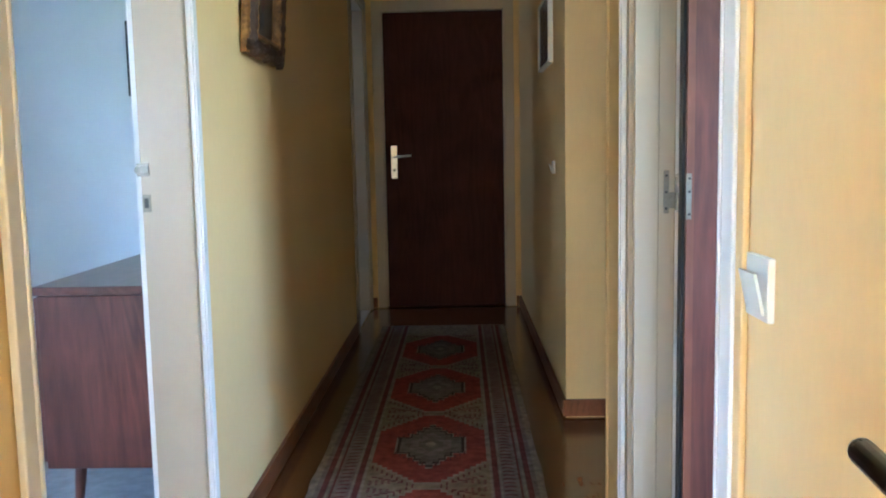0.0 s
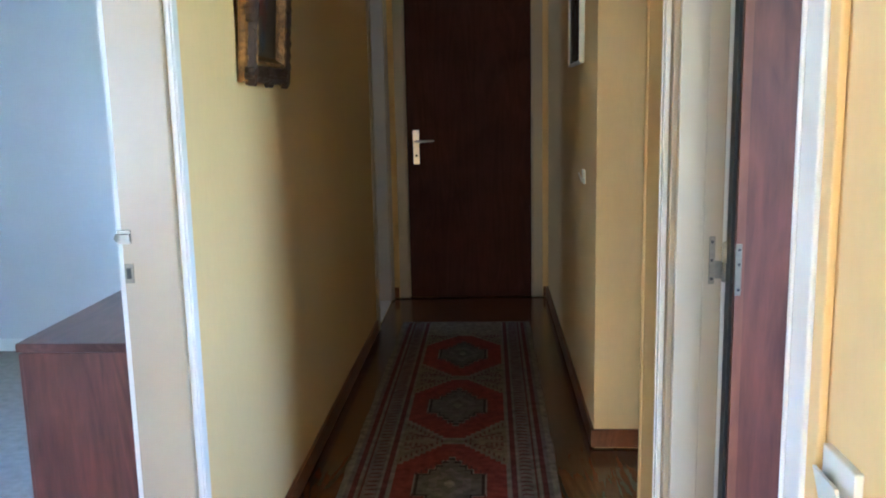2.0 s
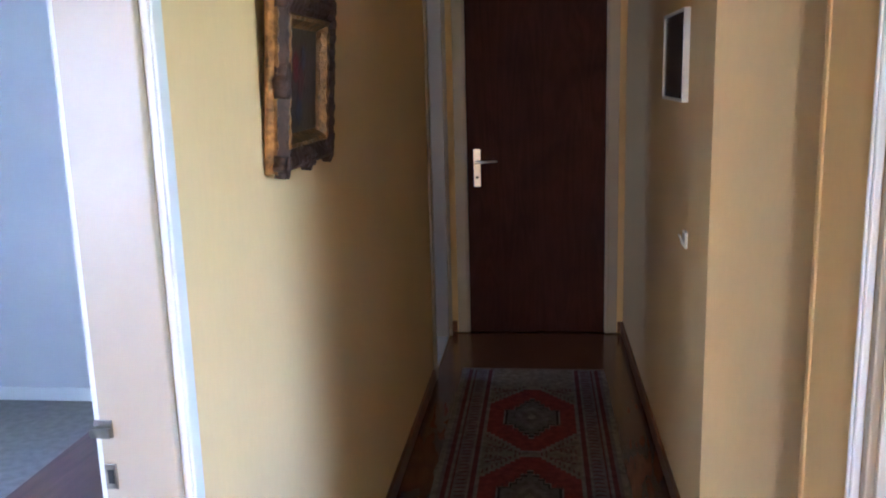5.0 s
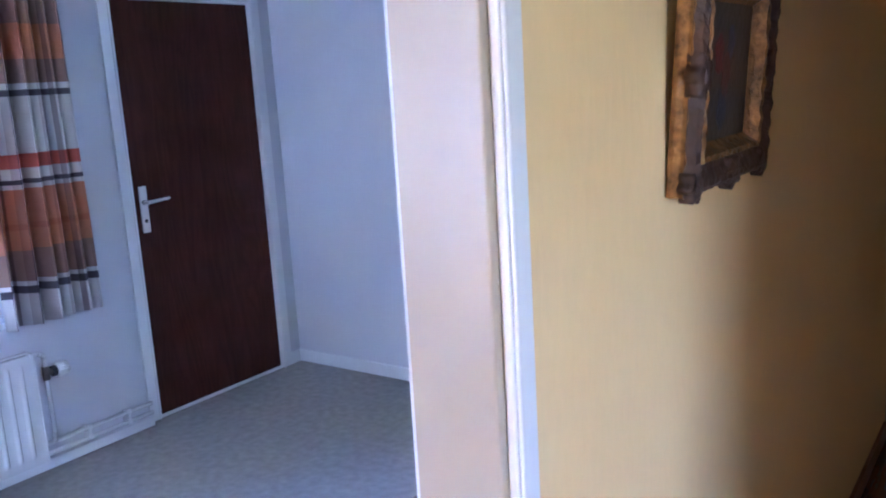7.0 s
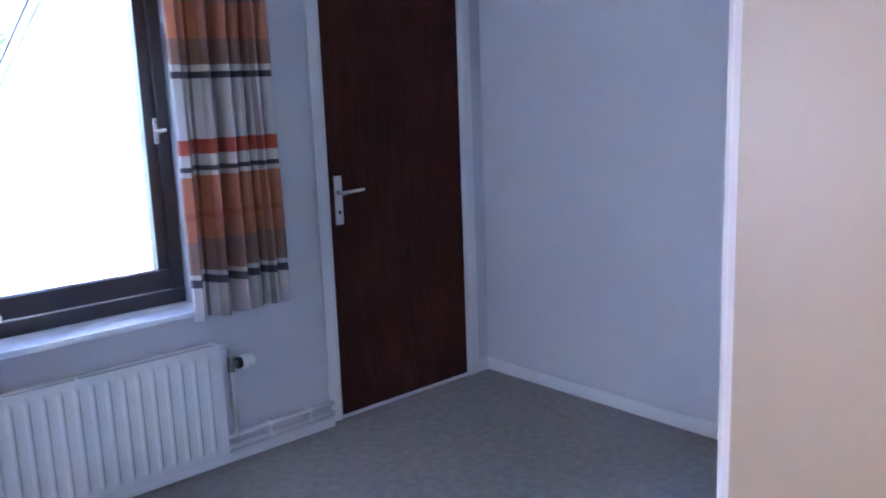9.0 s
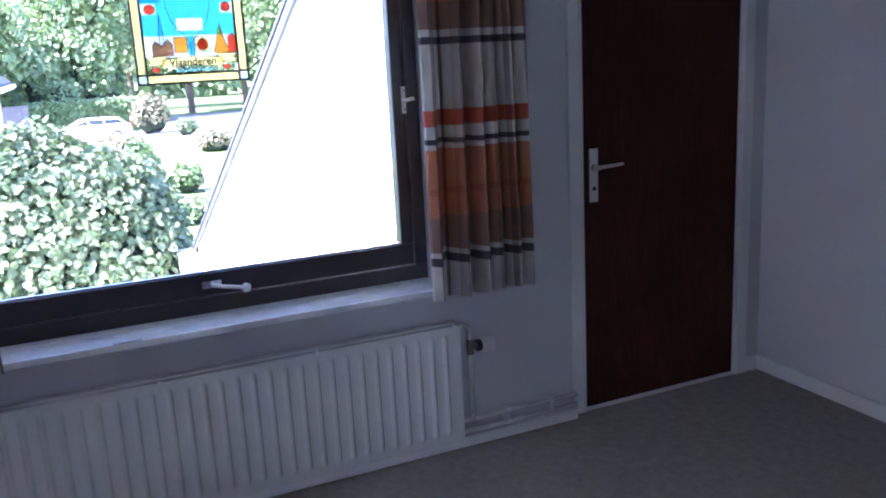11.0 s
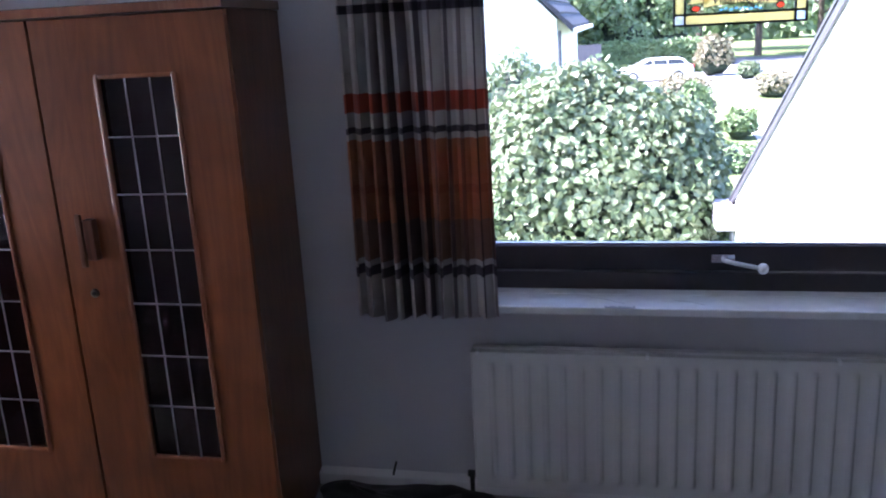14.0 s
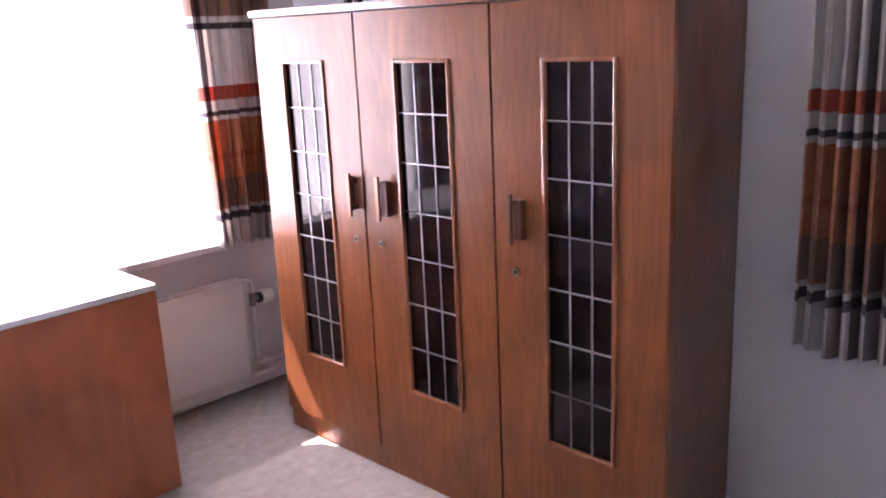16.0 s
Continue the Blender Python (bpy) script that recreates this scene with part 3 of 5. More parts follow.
pic = thing("framed_painting", (LX, 2.602, 1.548), "small dark oil painting in a worn carved gilt frame", "painting")
pic.matrix_world = pose(LX + 0.013, 2.602, 1.548, ry=4)
W_, H_ = 0.43, 0.385
part("frame_edge", moulding(bmesh.new(), W_ * 0.97, H_ * 0.97, [(0.0, 0.002), (-0.001, 0.010), (0.002, 0.020), (0.0, 0.030), (0.02, 0.034)], carve=0.0022, n=40), M_GILT, pic, "worn gilt outer edge")
part("frame", moulding(bmesh.new(), W_ * 0.97, H_ * 0.97, [(0.0, 0.028), (0.006, 0.042), (0.014, 0.048), (0.024, 0.044), (0.036, 0.034), (0.050, 0.030)], carve=0.003, n=40), M_BROWNFRAME, pic, "carved dark brown frame")
part("inner_moulding", moulding(bmesh.new(), W_ * 0.97 - 0.09, H_ * 0.97 - 0.09, [(0.0, 0.028), (0.006, 0.042), (0.014, 0.040), (0.022, 0.024), (0.030, 0.016)], carve=0.003, n=40), M_GILT, pic, "worn gilt inner moulding")
rnd = random.Random(5)
for sy in (-1, 0, 1):
    for sz in (-1, 0, 1):
        if sy == 0 and sz == 0:
            continue
        bm = bmesh.new()
        wy, wz = (0.044 if sy == 0 else 0.028), (0.036 if sz == 0 else 0.026)
        turn = rnd.uniform(0, 6.28)
        out_ = [(sy * (W_ / 2 - 0.028) + wy * (1 + 0.16 * math.sin(7 * q_ + turn)) * math.cos(q_), sz * (H_ / 2 - 0.024) + wz * (1 + 0.16 * math.sin(7 * q_ + turn)) * math.sin(q_)) for q_ in [i * 6.2832 / 42 for i in range(42)]]
        prism(bm, out_, "x", 0.022, 0.042 + 0.003 * rnd.random())
        top_ = max(bm.faces, key=lambda f_: f_.calc_center_median().x)
        bmesh.ops.inset_region(bm, faces=[top_], thickness=0.007, depth=0.003)
        part("carved_ornament", bm, M_BROWNFRAME, pic, smooth=True)
cw, ch = W_ * 0.97 - 0.14, H_ * 0.97 - 0.14
part("canvas", boxm(0.008, 0.014, -cw / 2, cw / 2, -ch / 2, ch / 2), M_OIL, pic, "dark varnished canvas")
for k, (yy, zz, r, c) in enumerate([(-0.03, 0.03, 0.026, (0.16, 0.02, 0.03)), (0.01, -0.005, 0.03, (0.12, 0.025, 0.03)), (0.03, 0.05, 0.022, (0.05, 0.07, 0.13)), (0.0, -0.06, 0.03, (0.035, 0.05, 0.09)), (0.05, 0.0, 0.02, (0.10, 0.07, 0.05))]):
    bm = bmesh.new()
    prism(bm, [(yy + r * (0.75 + 0.25 * math.sin(5 * a + k)) * math.cos(a), zz + r * 1.3 * math.sin(a)) for a in [i * 6.283 / 14 for i in range(14)]], "x", 0.0135, 0.0148)
    part("paint_patch", bm, mat("oil_paint_%s" % "abcde"[k], c, 0.35, dark=0.45, scale=30, fine=90, bump=0.4), pic)

sp = thing("framed_print", (RX, 3.872, 1.595), "small dark print in a deep white frame", "picture")
part("frame", moulding(bmesh.new(), 0.47, 0.305, [(0, -0.001), (0, -0.022), (0.009, -0.022), (0.011, -0.014)]), M_WHITEFRAME, sp)
part("print", boxm(-0.016, -0.006, -0.226, 0.226, -0.144, 0.144), M_PRINT, sp, "dark glossy print")


# ---- runner ----
def cloth(name, colour, dark=0.6):
    return mat(name, colour, 0.95, dark=dark * 0.75, scale=34, fine=380, bump=0.8, spec=0.08)


R_FIELD, R_RED, R_GREY, R_DARK, R_BURG, R_BORD, R_PALE = (cloth(n, c) for n, c in (
    ("rug_beige", (0.28, 0.22, 0.16)), ("rug_red", (0.285, 0.066, 0.058)), ("rug_grey", (0.18, 0.155, 0.13)), ("rug_black", (0.06, 0.045, 0.045)),
    ("rug_burgundy", (0.16, 0.055, 0.06)), ("rug_mauve_grey", (0.24, 0.19, 0.175)), ("rug_pale", (0.32, 0.265, 0.215))))
rug = thing("runner_rug", (-0.197, 0, 0.0), "worn red and beige oriental runner on the hall floor", "rug")
RY0, RY1, HWID = 1.40, 5.06, 0.375
bm = bmesh.new()
n = 60
lo = []
for k in range(n + 1):
    yy = RY0 + (RY1 - RY0) * k / n
    e = 0.006 * math.sin(k * 0.9) + 0.004 * math.sin(k * 2.3)
    lo.append((-HWID + e, yy))
hi = [(HWID + 0.005 * math.sin(k * 0.7), RY0 + (RY1 - RY0) * k / n) for k in range(n, -1, -1)]
prism(bm, lo + hi, "z", -0.004, 0.006)
part("rug_base", bm, R_FIELD, rug, "worn beige woven base")
for s in (-1, 1):
    for name, a, b2, m_ in (("selvedge", 0.352, 0.374, R_PALE), ("border_band", 0.205, 0.352, R_BORD), ("dark_stripe", 0.318, 0.336, R_BURG), ("dark_stripe", 0.296, 0.303, R_BURG), ("dark_stripe", 0.214, 0.232, R_BURG), ("pale_stripe", 0.203, 0.211, R_PALE), ("pale_stripe", 0.236, 0.241, R_PALE), ("pale_stripe", 0.309, 0.314, R_PALE)):
        zz = 0.0066 if name == "border_band" else 0.0072
        part(name, boxm(*sorted((s * a, s * b2)), RY0 + 0.02, RY1 - 0.02, 0.004, zz), m_, rug)
    bm = bmesh.new()
    for k in range(110):
        yy = RY0 + 0.06 + k * 0.0325
        prism(bm, [(s * 0.252 - 0.006, yy), (s * 0.252 + 0.008, yy + 0.006), (s * 0.285, yy), (s * 0.285, yy + 0.007), (s * 0.252 + 0.008, yy + 0.015), (s * 0.252 - 0.006, yy + 0.009)][::s], "z", 0.005, 0.0072)
    tagged(part("border_pattern", bm, R_BURG, rug), kind="stuff")


def stepped(hw, hh, tip, k, cx=0.0, cy=0.0):
    """A hexagon with stepped slopes, pointed along y."""
    q = []
    for i in range(k + 1):
        x = hw + (tip - hw) * i / k
        y = hh * (0.42 + 0.58 * i / k)
        if i:
            q.append((x + (hw - tip) / k, y))
        q.append((x, y))
    full = q + [(-x, y) for x, y in q[::-1]] + [(-x, -y) for x, y in q] + [(x, -y) for x, y in q[::-1]]
    return [(cx + x, cy + y) for x, y in full]


def stepped_cross(sx, sy, cy):
    """A cross with stepped slopes between its arms, filling sx by sy about (0, cy)."""
    q = [(1.0, 0.38), (0.64, 0.38), (0.64, 0.54), (0.46, 0.54), (0.46, 0.70), (0.28, 0.70), (0.28, 0.86), (0.10, 0.86), (0.10, 1.0)]
    full = q + [(-x, y) for x, y in q[::-1]] + [(-x, -y) for x, y in q] + [(x, -y) for x, y in q[::-1]]
    return [(x * sx, cy + y * sy) for x, y in full]


for k in range(5):
    cy = 4.40 - 0.765 * k
    if cy < RY0 + 0.3:
        break
    for name, hw, hh, tip, st, m_, zz in (("medallion_edge", 0.203, 0.365, 0.03, 9, R_PALE, 0.0068), ("medallion", 0.197, 0.352, 0.026, 9, R_RED, 0.0074)):
        part(name, prism(bmesh.new(), stepped(hw, hh, tip, st, 0, cy), "z", 0.005, zz), m_, rug)
    for name, hw, hh, m_, zz in (("inner_edge", 0.128, 0.232, R_PALE, 0.0080), ("inner_outline", 0.121, 0.221, R_DARK, 0.0086), ("inner_field", 0.110, 0.200, R_GREY, 0.0092), ("inner_heart", 0.074, 0.130, R_BORD, 0.0098), ("inner_core", 0.044, 0.078, R_GREY, 0.0104), ("inner_core", 0.018, 0.034, R_PALE, 0.0108)):
        part(name, prism(bmesh.new(), stepped_cross(hw, hh, cy), "z", 0.005, zz), m_, rug)
    bm = bmesh.new()
    for sx in (-1, 1):
        for sy in (-1, 1):
            for i in range(9):
                x = sx * (0.19 - i * 0.018)
                y = cy + sy * (0.20 + i * 0.0215)
                box(bm, x - 0.003, x + 0.003, *sorted((y, y + sy * 0.026)), 0.005, 0.0071)
            for i in range(5):
                x, y = sx * (0.175 - 0.022 * i), cy + sy * (0.30 + 0.011 * i)
                box(bm, x - 0.009, x + 0.009, *sorted((y, y + sy * 0.008)), 0.005, 0.0071)
            for i in range(7):
                x, y = sx * (0.122 - 0.0165 * i), cy + sy * (0.085 + 0.019 * i)
                box(bm, x - 0.003, x + 0.003, *sorted((y - sy * 0.012, y + sy * 0.012)), 0.005, 0.0092)
            for i in range(4):
                for j in range(3):
                    x, y = sx * (0.185 - 0.020 * i), cy + sy * (0.335 + 0.014 * j - 0.004 * i)
                    prism(bm, [(x - 0.006, y), (x + 0.002, y), (x + 0.007, y + sy * 0.007), (x - 0.001, y + sy * 0.007)][::sy], "z", 0.005, 0.0071)
    tagged(part("field_pattern", bm, R_BURG, rug), kind="stuff")
bm = bmesh.new()
for k in range(90):
    x = -HWID + 0.004 + k * 0.0083
    box(bm, x, x + 0.003, RY1 - 0.004, RY1 + 0.018 + 0.006 * math.sin(k * 3.1), 0.0, 0.004)
tagged(part("fringe", bm, R_PALE, rug, "short pale fringe"), kind="stuff")


# ---- bedroom ----
def radiator(name, length, label, flutes, rz, at, valve=1):
    """Panel radiator, its front facing local +x, running along local y from 0."""
    ob = thing(name, at, label, "radiator", rz=rz)
    h, z0 = 0.48, 0.055
    bm = bmesh.new()
    prof = []
    if flutes:
        step = (length - 0.07) / flutes
        prof.append((0.0, 0.006))
        for k in range(flutes):
            c = 0.035 + step * k
            prof += [(c + step * f_, 0.006 + 0.012 * w_) for f_, w_ in ((0.0, 0.0), (0.24, 0.0), (0.30, 0.12), (0.36, 0.55), (0.43, 0.92), (0.50, 1.0), (0.57, 0.92), (0.64, 0.55), (0.70, 0.12), (0.76, 0.0))]
        prof.append((length, 0.006))
    else:
        prof = [(0, 0.004), (0.012, 0.014), (length - 0.012, 0.014), (length, 0.004)]
    z1 = z0 + h
    rows = [(z0, 0.0), (z0 + 0.032, 0.0), (z0 + 0.039, 0.25), (z0 + 0.049, 0.8), (z0 + 0.059, 1.0), (z0 + 0.10, 1.0), (z1 - 0.10, 1.0), (z1 - 0.052, 1.0), (z1 - 0.042, 0.8), (z1 - 0.032, 0.25), (z1 - 0.025, 0.0), (z1, 0.0)]
    grid = [[bm.verts.new((0.055 + 0.006 + (d_ - 0.006) * f, u, z)) for u, d_ in prof] for z, f in rows]
    for r0, r1 in zip(grid, grid[1:]):
        for i in range(len(prof) - 1):
            bm.faces.new((r0[i], r0[i + 1], r1[i + 1], r1[i]))
    box(bm, 0.046, 0.060, 0.0, length, z0, z1)
    part("front_panel", bm, M_RAD, ob, smooth=True)
    part("back_panel", boxm(0.0, 0.012, 0.01, length - 0.01, z0, z1 - 0.01, bev=0.003), M_RAD, ob)
    for u in (-0.004, length - 0.002):
        bm = boxm(-0.002, 0.066, u, u + 0.006, z0 + 0.01, z1 + 0.004, bev=0.002)
        part("side_panel", bm, M_RAD, ob)
    part("top_rim", boxm(0.038, 0.066, 0.0, length, z1 - 0.002, z1 + 0.005, bev=0.002), M_RAD, ob)
    part("top_rim", boxm(-0.002, 0.024, 0.0, length, z1 - 0.002, z1 + 0.006, bev=0.002), M_RAD, ob)
    bm = bmesh.new()
    for k in range(int(length / 0.022)):
        box(bm, 0.022, 0.040, 0.012 + k * 0.022, 0.020 + k * 0.022, z1 - 0.012, z1 - 0.003)
    tagged(part("top_grille", bm, M_RAD, ob), kind="stuff")
    part("convector", boxm(0.014, 0.046, 0.014, length - 0.014, z0 + 0.02, z1 - 0.016), M_RAD, ob)
    for u in (0.02, length * 0.33, length * 0.66, length - 0.02):
        part("bracket_clip", boxm(0.044, 0.070, u - 0.005, u + 0.005, z1 - 0.004, z1 + 0.009, bev=0.001), M_WHITETRIM, ob)
    for u in (length * 0.2, length * 0.8):
        part("wall_bracket", boxm(-0.032, 0.004, u - 0.015, u + 0.015, z0 + 0.05, z1 - 0.05), M_RAD, ob)
    zv = z1 - 0.105
    bend = [(0.03, length + 0.010 + 0.05 * math.sin(q_ * 0.3927), z1 - 0.038 + 0.028 * math.cos(q_ * 0.3927)) for q_ in range(5)]
    bm = tube(bmesh.new(), [(0.03, length - 0.02, z1 - 0.010)] + bend + [(0.03, length + 0.060, 0.16), (0.026, length + 0.060, 0.132), (0.016, length + 0.062, 0.115), (0.011, length + 0.072, 0.113)], 0.010)
    part("pipe", bm, M_RAD, ob, "white painted pipe", smooth=True)
    bm = cyl(bmesh.new(), (0.03, length + 0.060, zv + 0.03), (0.03, length + 0.060, zv - 0.03), 0.015)
    cyl(bm, (0.03, length + 0.05, zv), (0.03, length + 0.090, zv), 0.013)
    v = part("valve", bm, M_HINGE, ob, "dull nickel valve body", smooth=False)
    part("valve_collar", cyl(bmesh.new(), (0.03, length + 0.086, zv), (0.03, length + 0.104, zv), 0.024), M_BLACK, v, "black collar")
    bm = cyl(bmesh.new(), (0.03, length + 0.104, zv), (0.03, length + 0.157, zv), 0.029, 0.025)
    for k in range(12):
        a = k * 0.5236
        cyl(bm, (0.03 + 0.029 * math.cos(a), length + 0.106, zv + 0.029 * math.sin(a)), (0.03 + 0.025 * math.cos(a), length + 0.159, zv + 0.025 * math.sin(a)), 0.0045, seg=6)
    part("valve_knob", bm, M_SWITCH, v, "ribbed white plastic knob", smooth=True)
    bm = cyl(bmesh.new(), (0.03, -0.002, z0 + 0.03), (0.03, -0.035, z0 + 0.03), 0.012)
    cyl(bm, (0.03, -0.022, z0 + 0.03), (0.03, -0.022, 0.0), 0.008)
    part("return_valve", bm, M_BLACK, ob)
    return ob


radiator("panel_radiator", 1.668, "white fluted panel radiator under the bedroom window", 28, 0, (WX + 0.035, 1.237, 0))
radiator("panel_radiator", 0.985, "smooth white panel radiator under the sunny window", 0, 90, (-2.30, SY + 0.035, 0))

def heating_pipes(label, length, clips, at, rz):
    """Two painted pipes along local y above the skirting, with their clips; the wall lies at local x = 0."""
    ob = thing("heating_pipes", at, label, "pipe", rz=rz)
    for z in (0.066, 0.113):
        part("pipe", cyl(bmesh.new(), (0.046, 0.0, z), (0.046, length, z), 0.0105, seg=14), M_RAD, ob, smooth=True)
    for u in clips:
        bm = boxm(0.0, 0.052, u - 0.008, u + 0.008, 0.062, 0.117, bev=0.004)
        cyl(bm, (0.046, u - 0.010, 0.113), (0.046, u + 0.010, 0.113), 0.0122)
        cyl(bm, (0.046, u - 0.010, 0.066), (0.046, u + 0.010, 0.066), 0.0122)
        part("pipe_clip", bm, M_WHITETRIM, ob)
    return ob


heating_pipes("two white painted heating pipes clipped above the skirting", 0.585, (0.25, 0.455), (WX, 2.885, 0), 0)
heating_pipes("two white painted heating pipes beside the sunny radiator", 0.50, (0.17,), (-3.25, SY, 0), 90)


def window(name, axis, u0, u1, z0, z1, face, out, material, label, rail=0.145, stile=0.10):
    """Frame, sash and pane in an opening; out: the sign of the way outdoors."""
    ob = thing(name, (0, 0, 0), label, "window", kind="structure")
    def bx(d0, d1, p, q, r, s, bev=0.004):
        a, b = sorted((face + out * d0, face + out * d1))
        return boxm(a, b, p, q, r, s, bev=bev) if axis == "x" else boxm(p, q, a, b, r, s, bev=bev)
    fr = part("window_frame", bx(0.05, 0.13, u0, u1, z0, z0 + rail * 0.42), material, ob)
    part("frame_post", bx(0.05, 0.13, u0, u0 + stile * 0.5, z0 + rail * 0.42, z1), material, ob)
    part("frame_post", bx(0.05, 0.13, u1 - stile * 0.5, u1, z0 + rail * 0.42, z1), material, ob)
    part("frame_head", bx(0.05, 0.13, u0 + stile * 0.5, u1 - stile * 0.5, z1 - 0.05, z1), material, ob)
    a0, a1, b0, b1 = u0 + stile * 0.5 + 0.003, u1 - stile * 0.5 - 0.003, z0 + rail * 0.42 + 0.003, z1 - 0.053
    part("sash_rail", bx(0.062, 0.122, a0, a1, b0, z0 + rail), material, ob)
    part("sash_rail", bx(0.062, 0.122, a0, a1, b1 - 0.05, b1), material, ob)
    part("sash_stile", bx(0.062, 0.122, a0, u0 + stile, z0 + rail + 0.002, b1 - 0.052), material, ob)
    part("sash_stile", bx(0.062, 0.122, u1 - stile, a1, z0 + rail + 0.002, b1 - 0.052), material, ob)
    pane = part("pane", bx(0.088, 0.093, u0 + stile - 0.004, u1 - stile + 0.004, z0 + rail - 0.004, b1 - 0.046, 0), M_GLASS, ob)
    pane.visible_shadow = False
    part("glazing_bead", bx(0.075, 0.088, u0 + stile, u1 - stile, z0 + rail, z0 + rail + 0.006, 0.001), M_LEAD, ob)
    return ob


w1 = window("window_1", "x", 1.17, 2.85, 0.705, 2.12, WX, -1, M_WFRAME, "dark brown framed bedroom window over the garden")
w2 = window("window_2", "y", -3.33, -1.93, 0.725, 2.12, SY, -1, M_WHITETRIM, "white framed window full of sunlight")


def sill(name, bm_main, label):
    return tagged(part(name, bm_main, M_SILL), label, "window sill", kind="structure")


bm = boxm(WX + 0.001, WX + 0.135, 1.14, 2.875, 0.682, 0.709, bev=0.005)
box(bm, WX - 0.052, WX + 0.001, 1.171, 2.849, 0.682, 0.709)
sill("sill_west", bm, "worn white stone sill with a chipped edge")
sill("sill_south", boxm(-3.36, -1.90, SY - 0.05, SY + 0.10, 0.69, 0.722, bev=0.005), "white stone sill in the sun")
rnd = random.Random(3)
for yy in (1.70, 1.66):
    bm = bmesh.new()
    pts = [(WX + 0.125 + rnd.uniform(-0.012, 0.010), yy + k * 0.010) for k in range(6)]
    prism(bm, pts + [(WX + 0.1365, yy + 0.05), (WX + 0.1365, yy)], "z", 0.7075, 0.7098)
    tagged(part("sill_chip", bm, mat("grey_stone_core", (0.30, 0.31, 0.33), 0.8)), "small chip in the sill's edge", "chip", kind="structure")

for y0, x0, n_ in ((1.60, 0.02, 9), (1.86, 0.05, 6)):
    bm = bmesh.new()
    p0 = (WX + x0, y0)
    for k in range(n_):
        p1 = (p0[0] + rnd.uniform(0.002, 0.011), p0[1] + rnd.uniform(0.006, 0.022))
        prism(bm, [p0, p1, (p1[0] + 0.0018, p1[1]), (p0[0] + 0.0018, p0[1])], "z", 0.7075, 0.7093)
        p0 = p1
    tagged(part("sill_crack", bm, mat("grey_stone_vein", (0.25, 0.26, 0.30), 0.6)), "thin grey crack in the white sill", "crack", kind="structure")

def moved(bm, at):
    bm.transform(Matrix.Translation(at))
    return bm


HA, CA = (WX - 0.052, 2.016, 0.813), (WX - 0.060, 2.795, 1.405)
h = part("handle_plate", moved(boxm(-0.012, 0.006, -0.035, 0.035, -0.013, 0.013, bev=0.002), HA), M_CHROME, w1)
part("lever", moved(tube(bmesh.new(), [(0.004, 0.0, 0.0), (0.03, 0.005, 0.0), (0.042, 0.03, -0.004), (0.046, 0.10, -0.018)], 0.007), HA), M_SWITCH, h, "white metal lever", smooth=True)
part("knob", moved(ball(bmesh.new(), (0.046, 0.112, -0.020), 0.017), HA), M_SWITCH, h, "white ball knob", smooth=True)
h = part("catch_plate", moved(boxm(-0.004, 0.005, -0.010, 0.010, -0.05, 0.05, bev=0.002), CA), M_SWITCH, w1, "white metal catch plate")
part("latch", moved(tube(bmesh.new(), [(0.004, 0.0, 0.0), (0.02, 0.004, 0.0), (0.022, 0.032, 0.004)], 0.007), CA), M_SWITCH, h, smooth=True)
for z in (-0.035, 0.0, 0.035):
    part("screw", moved(cyl(bmesh.new(), (0.004, 0, z), (0.0065, 0, z), 0.0035, seg=8), CA), M_BLACK, h)


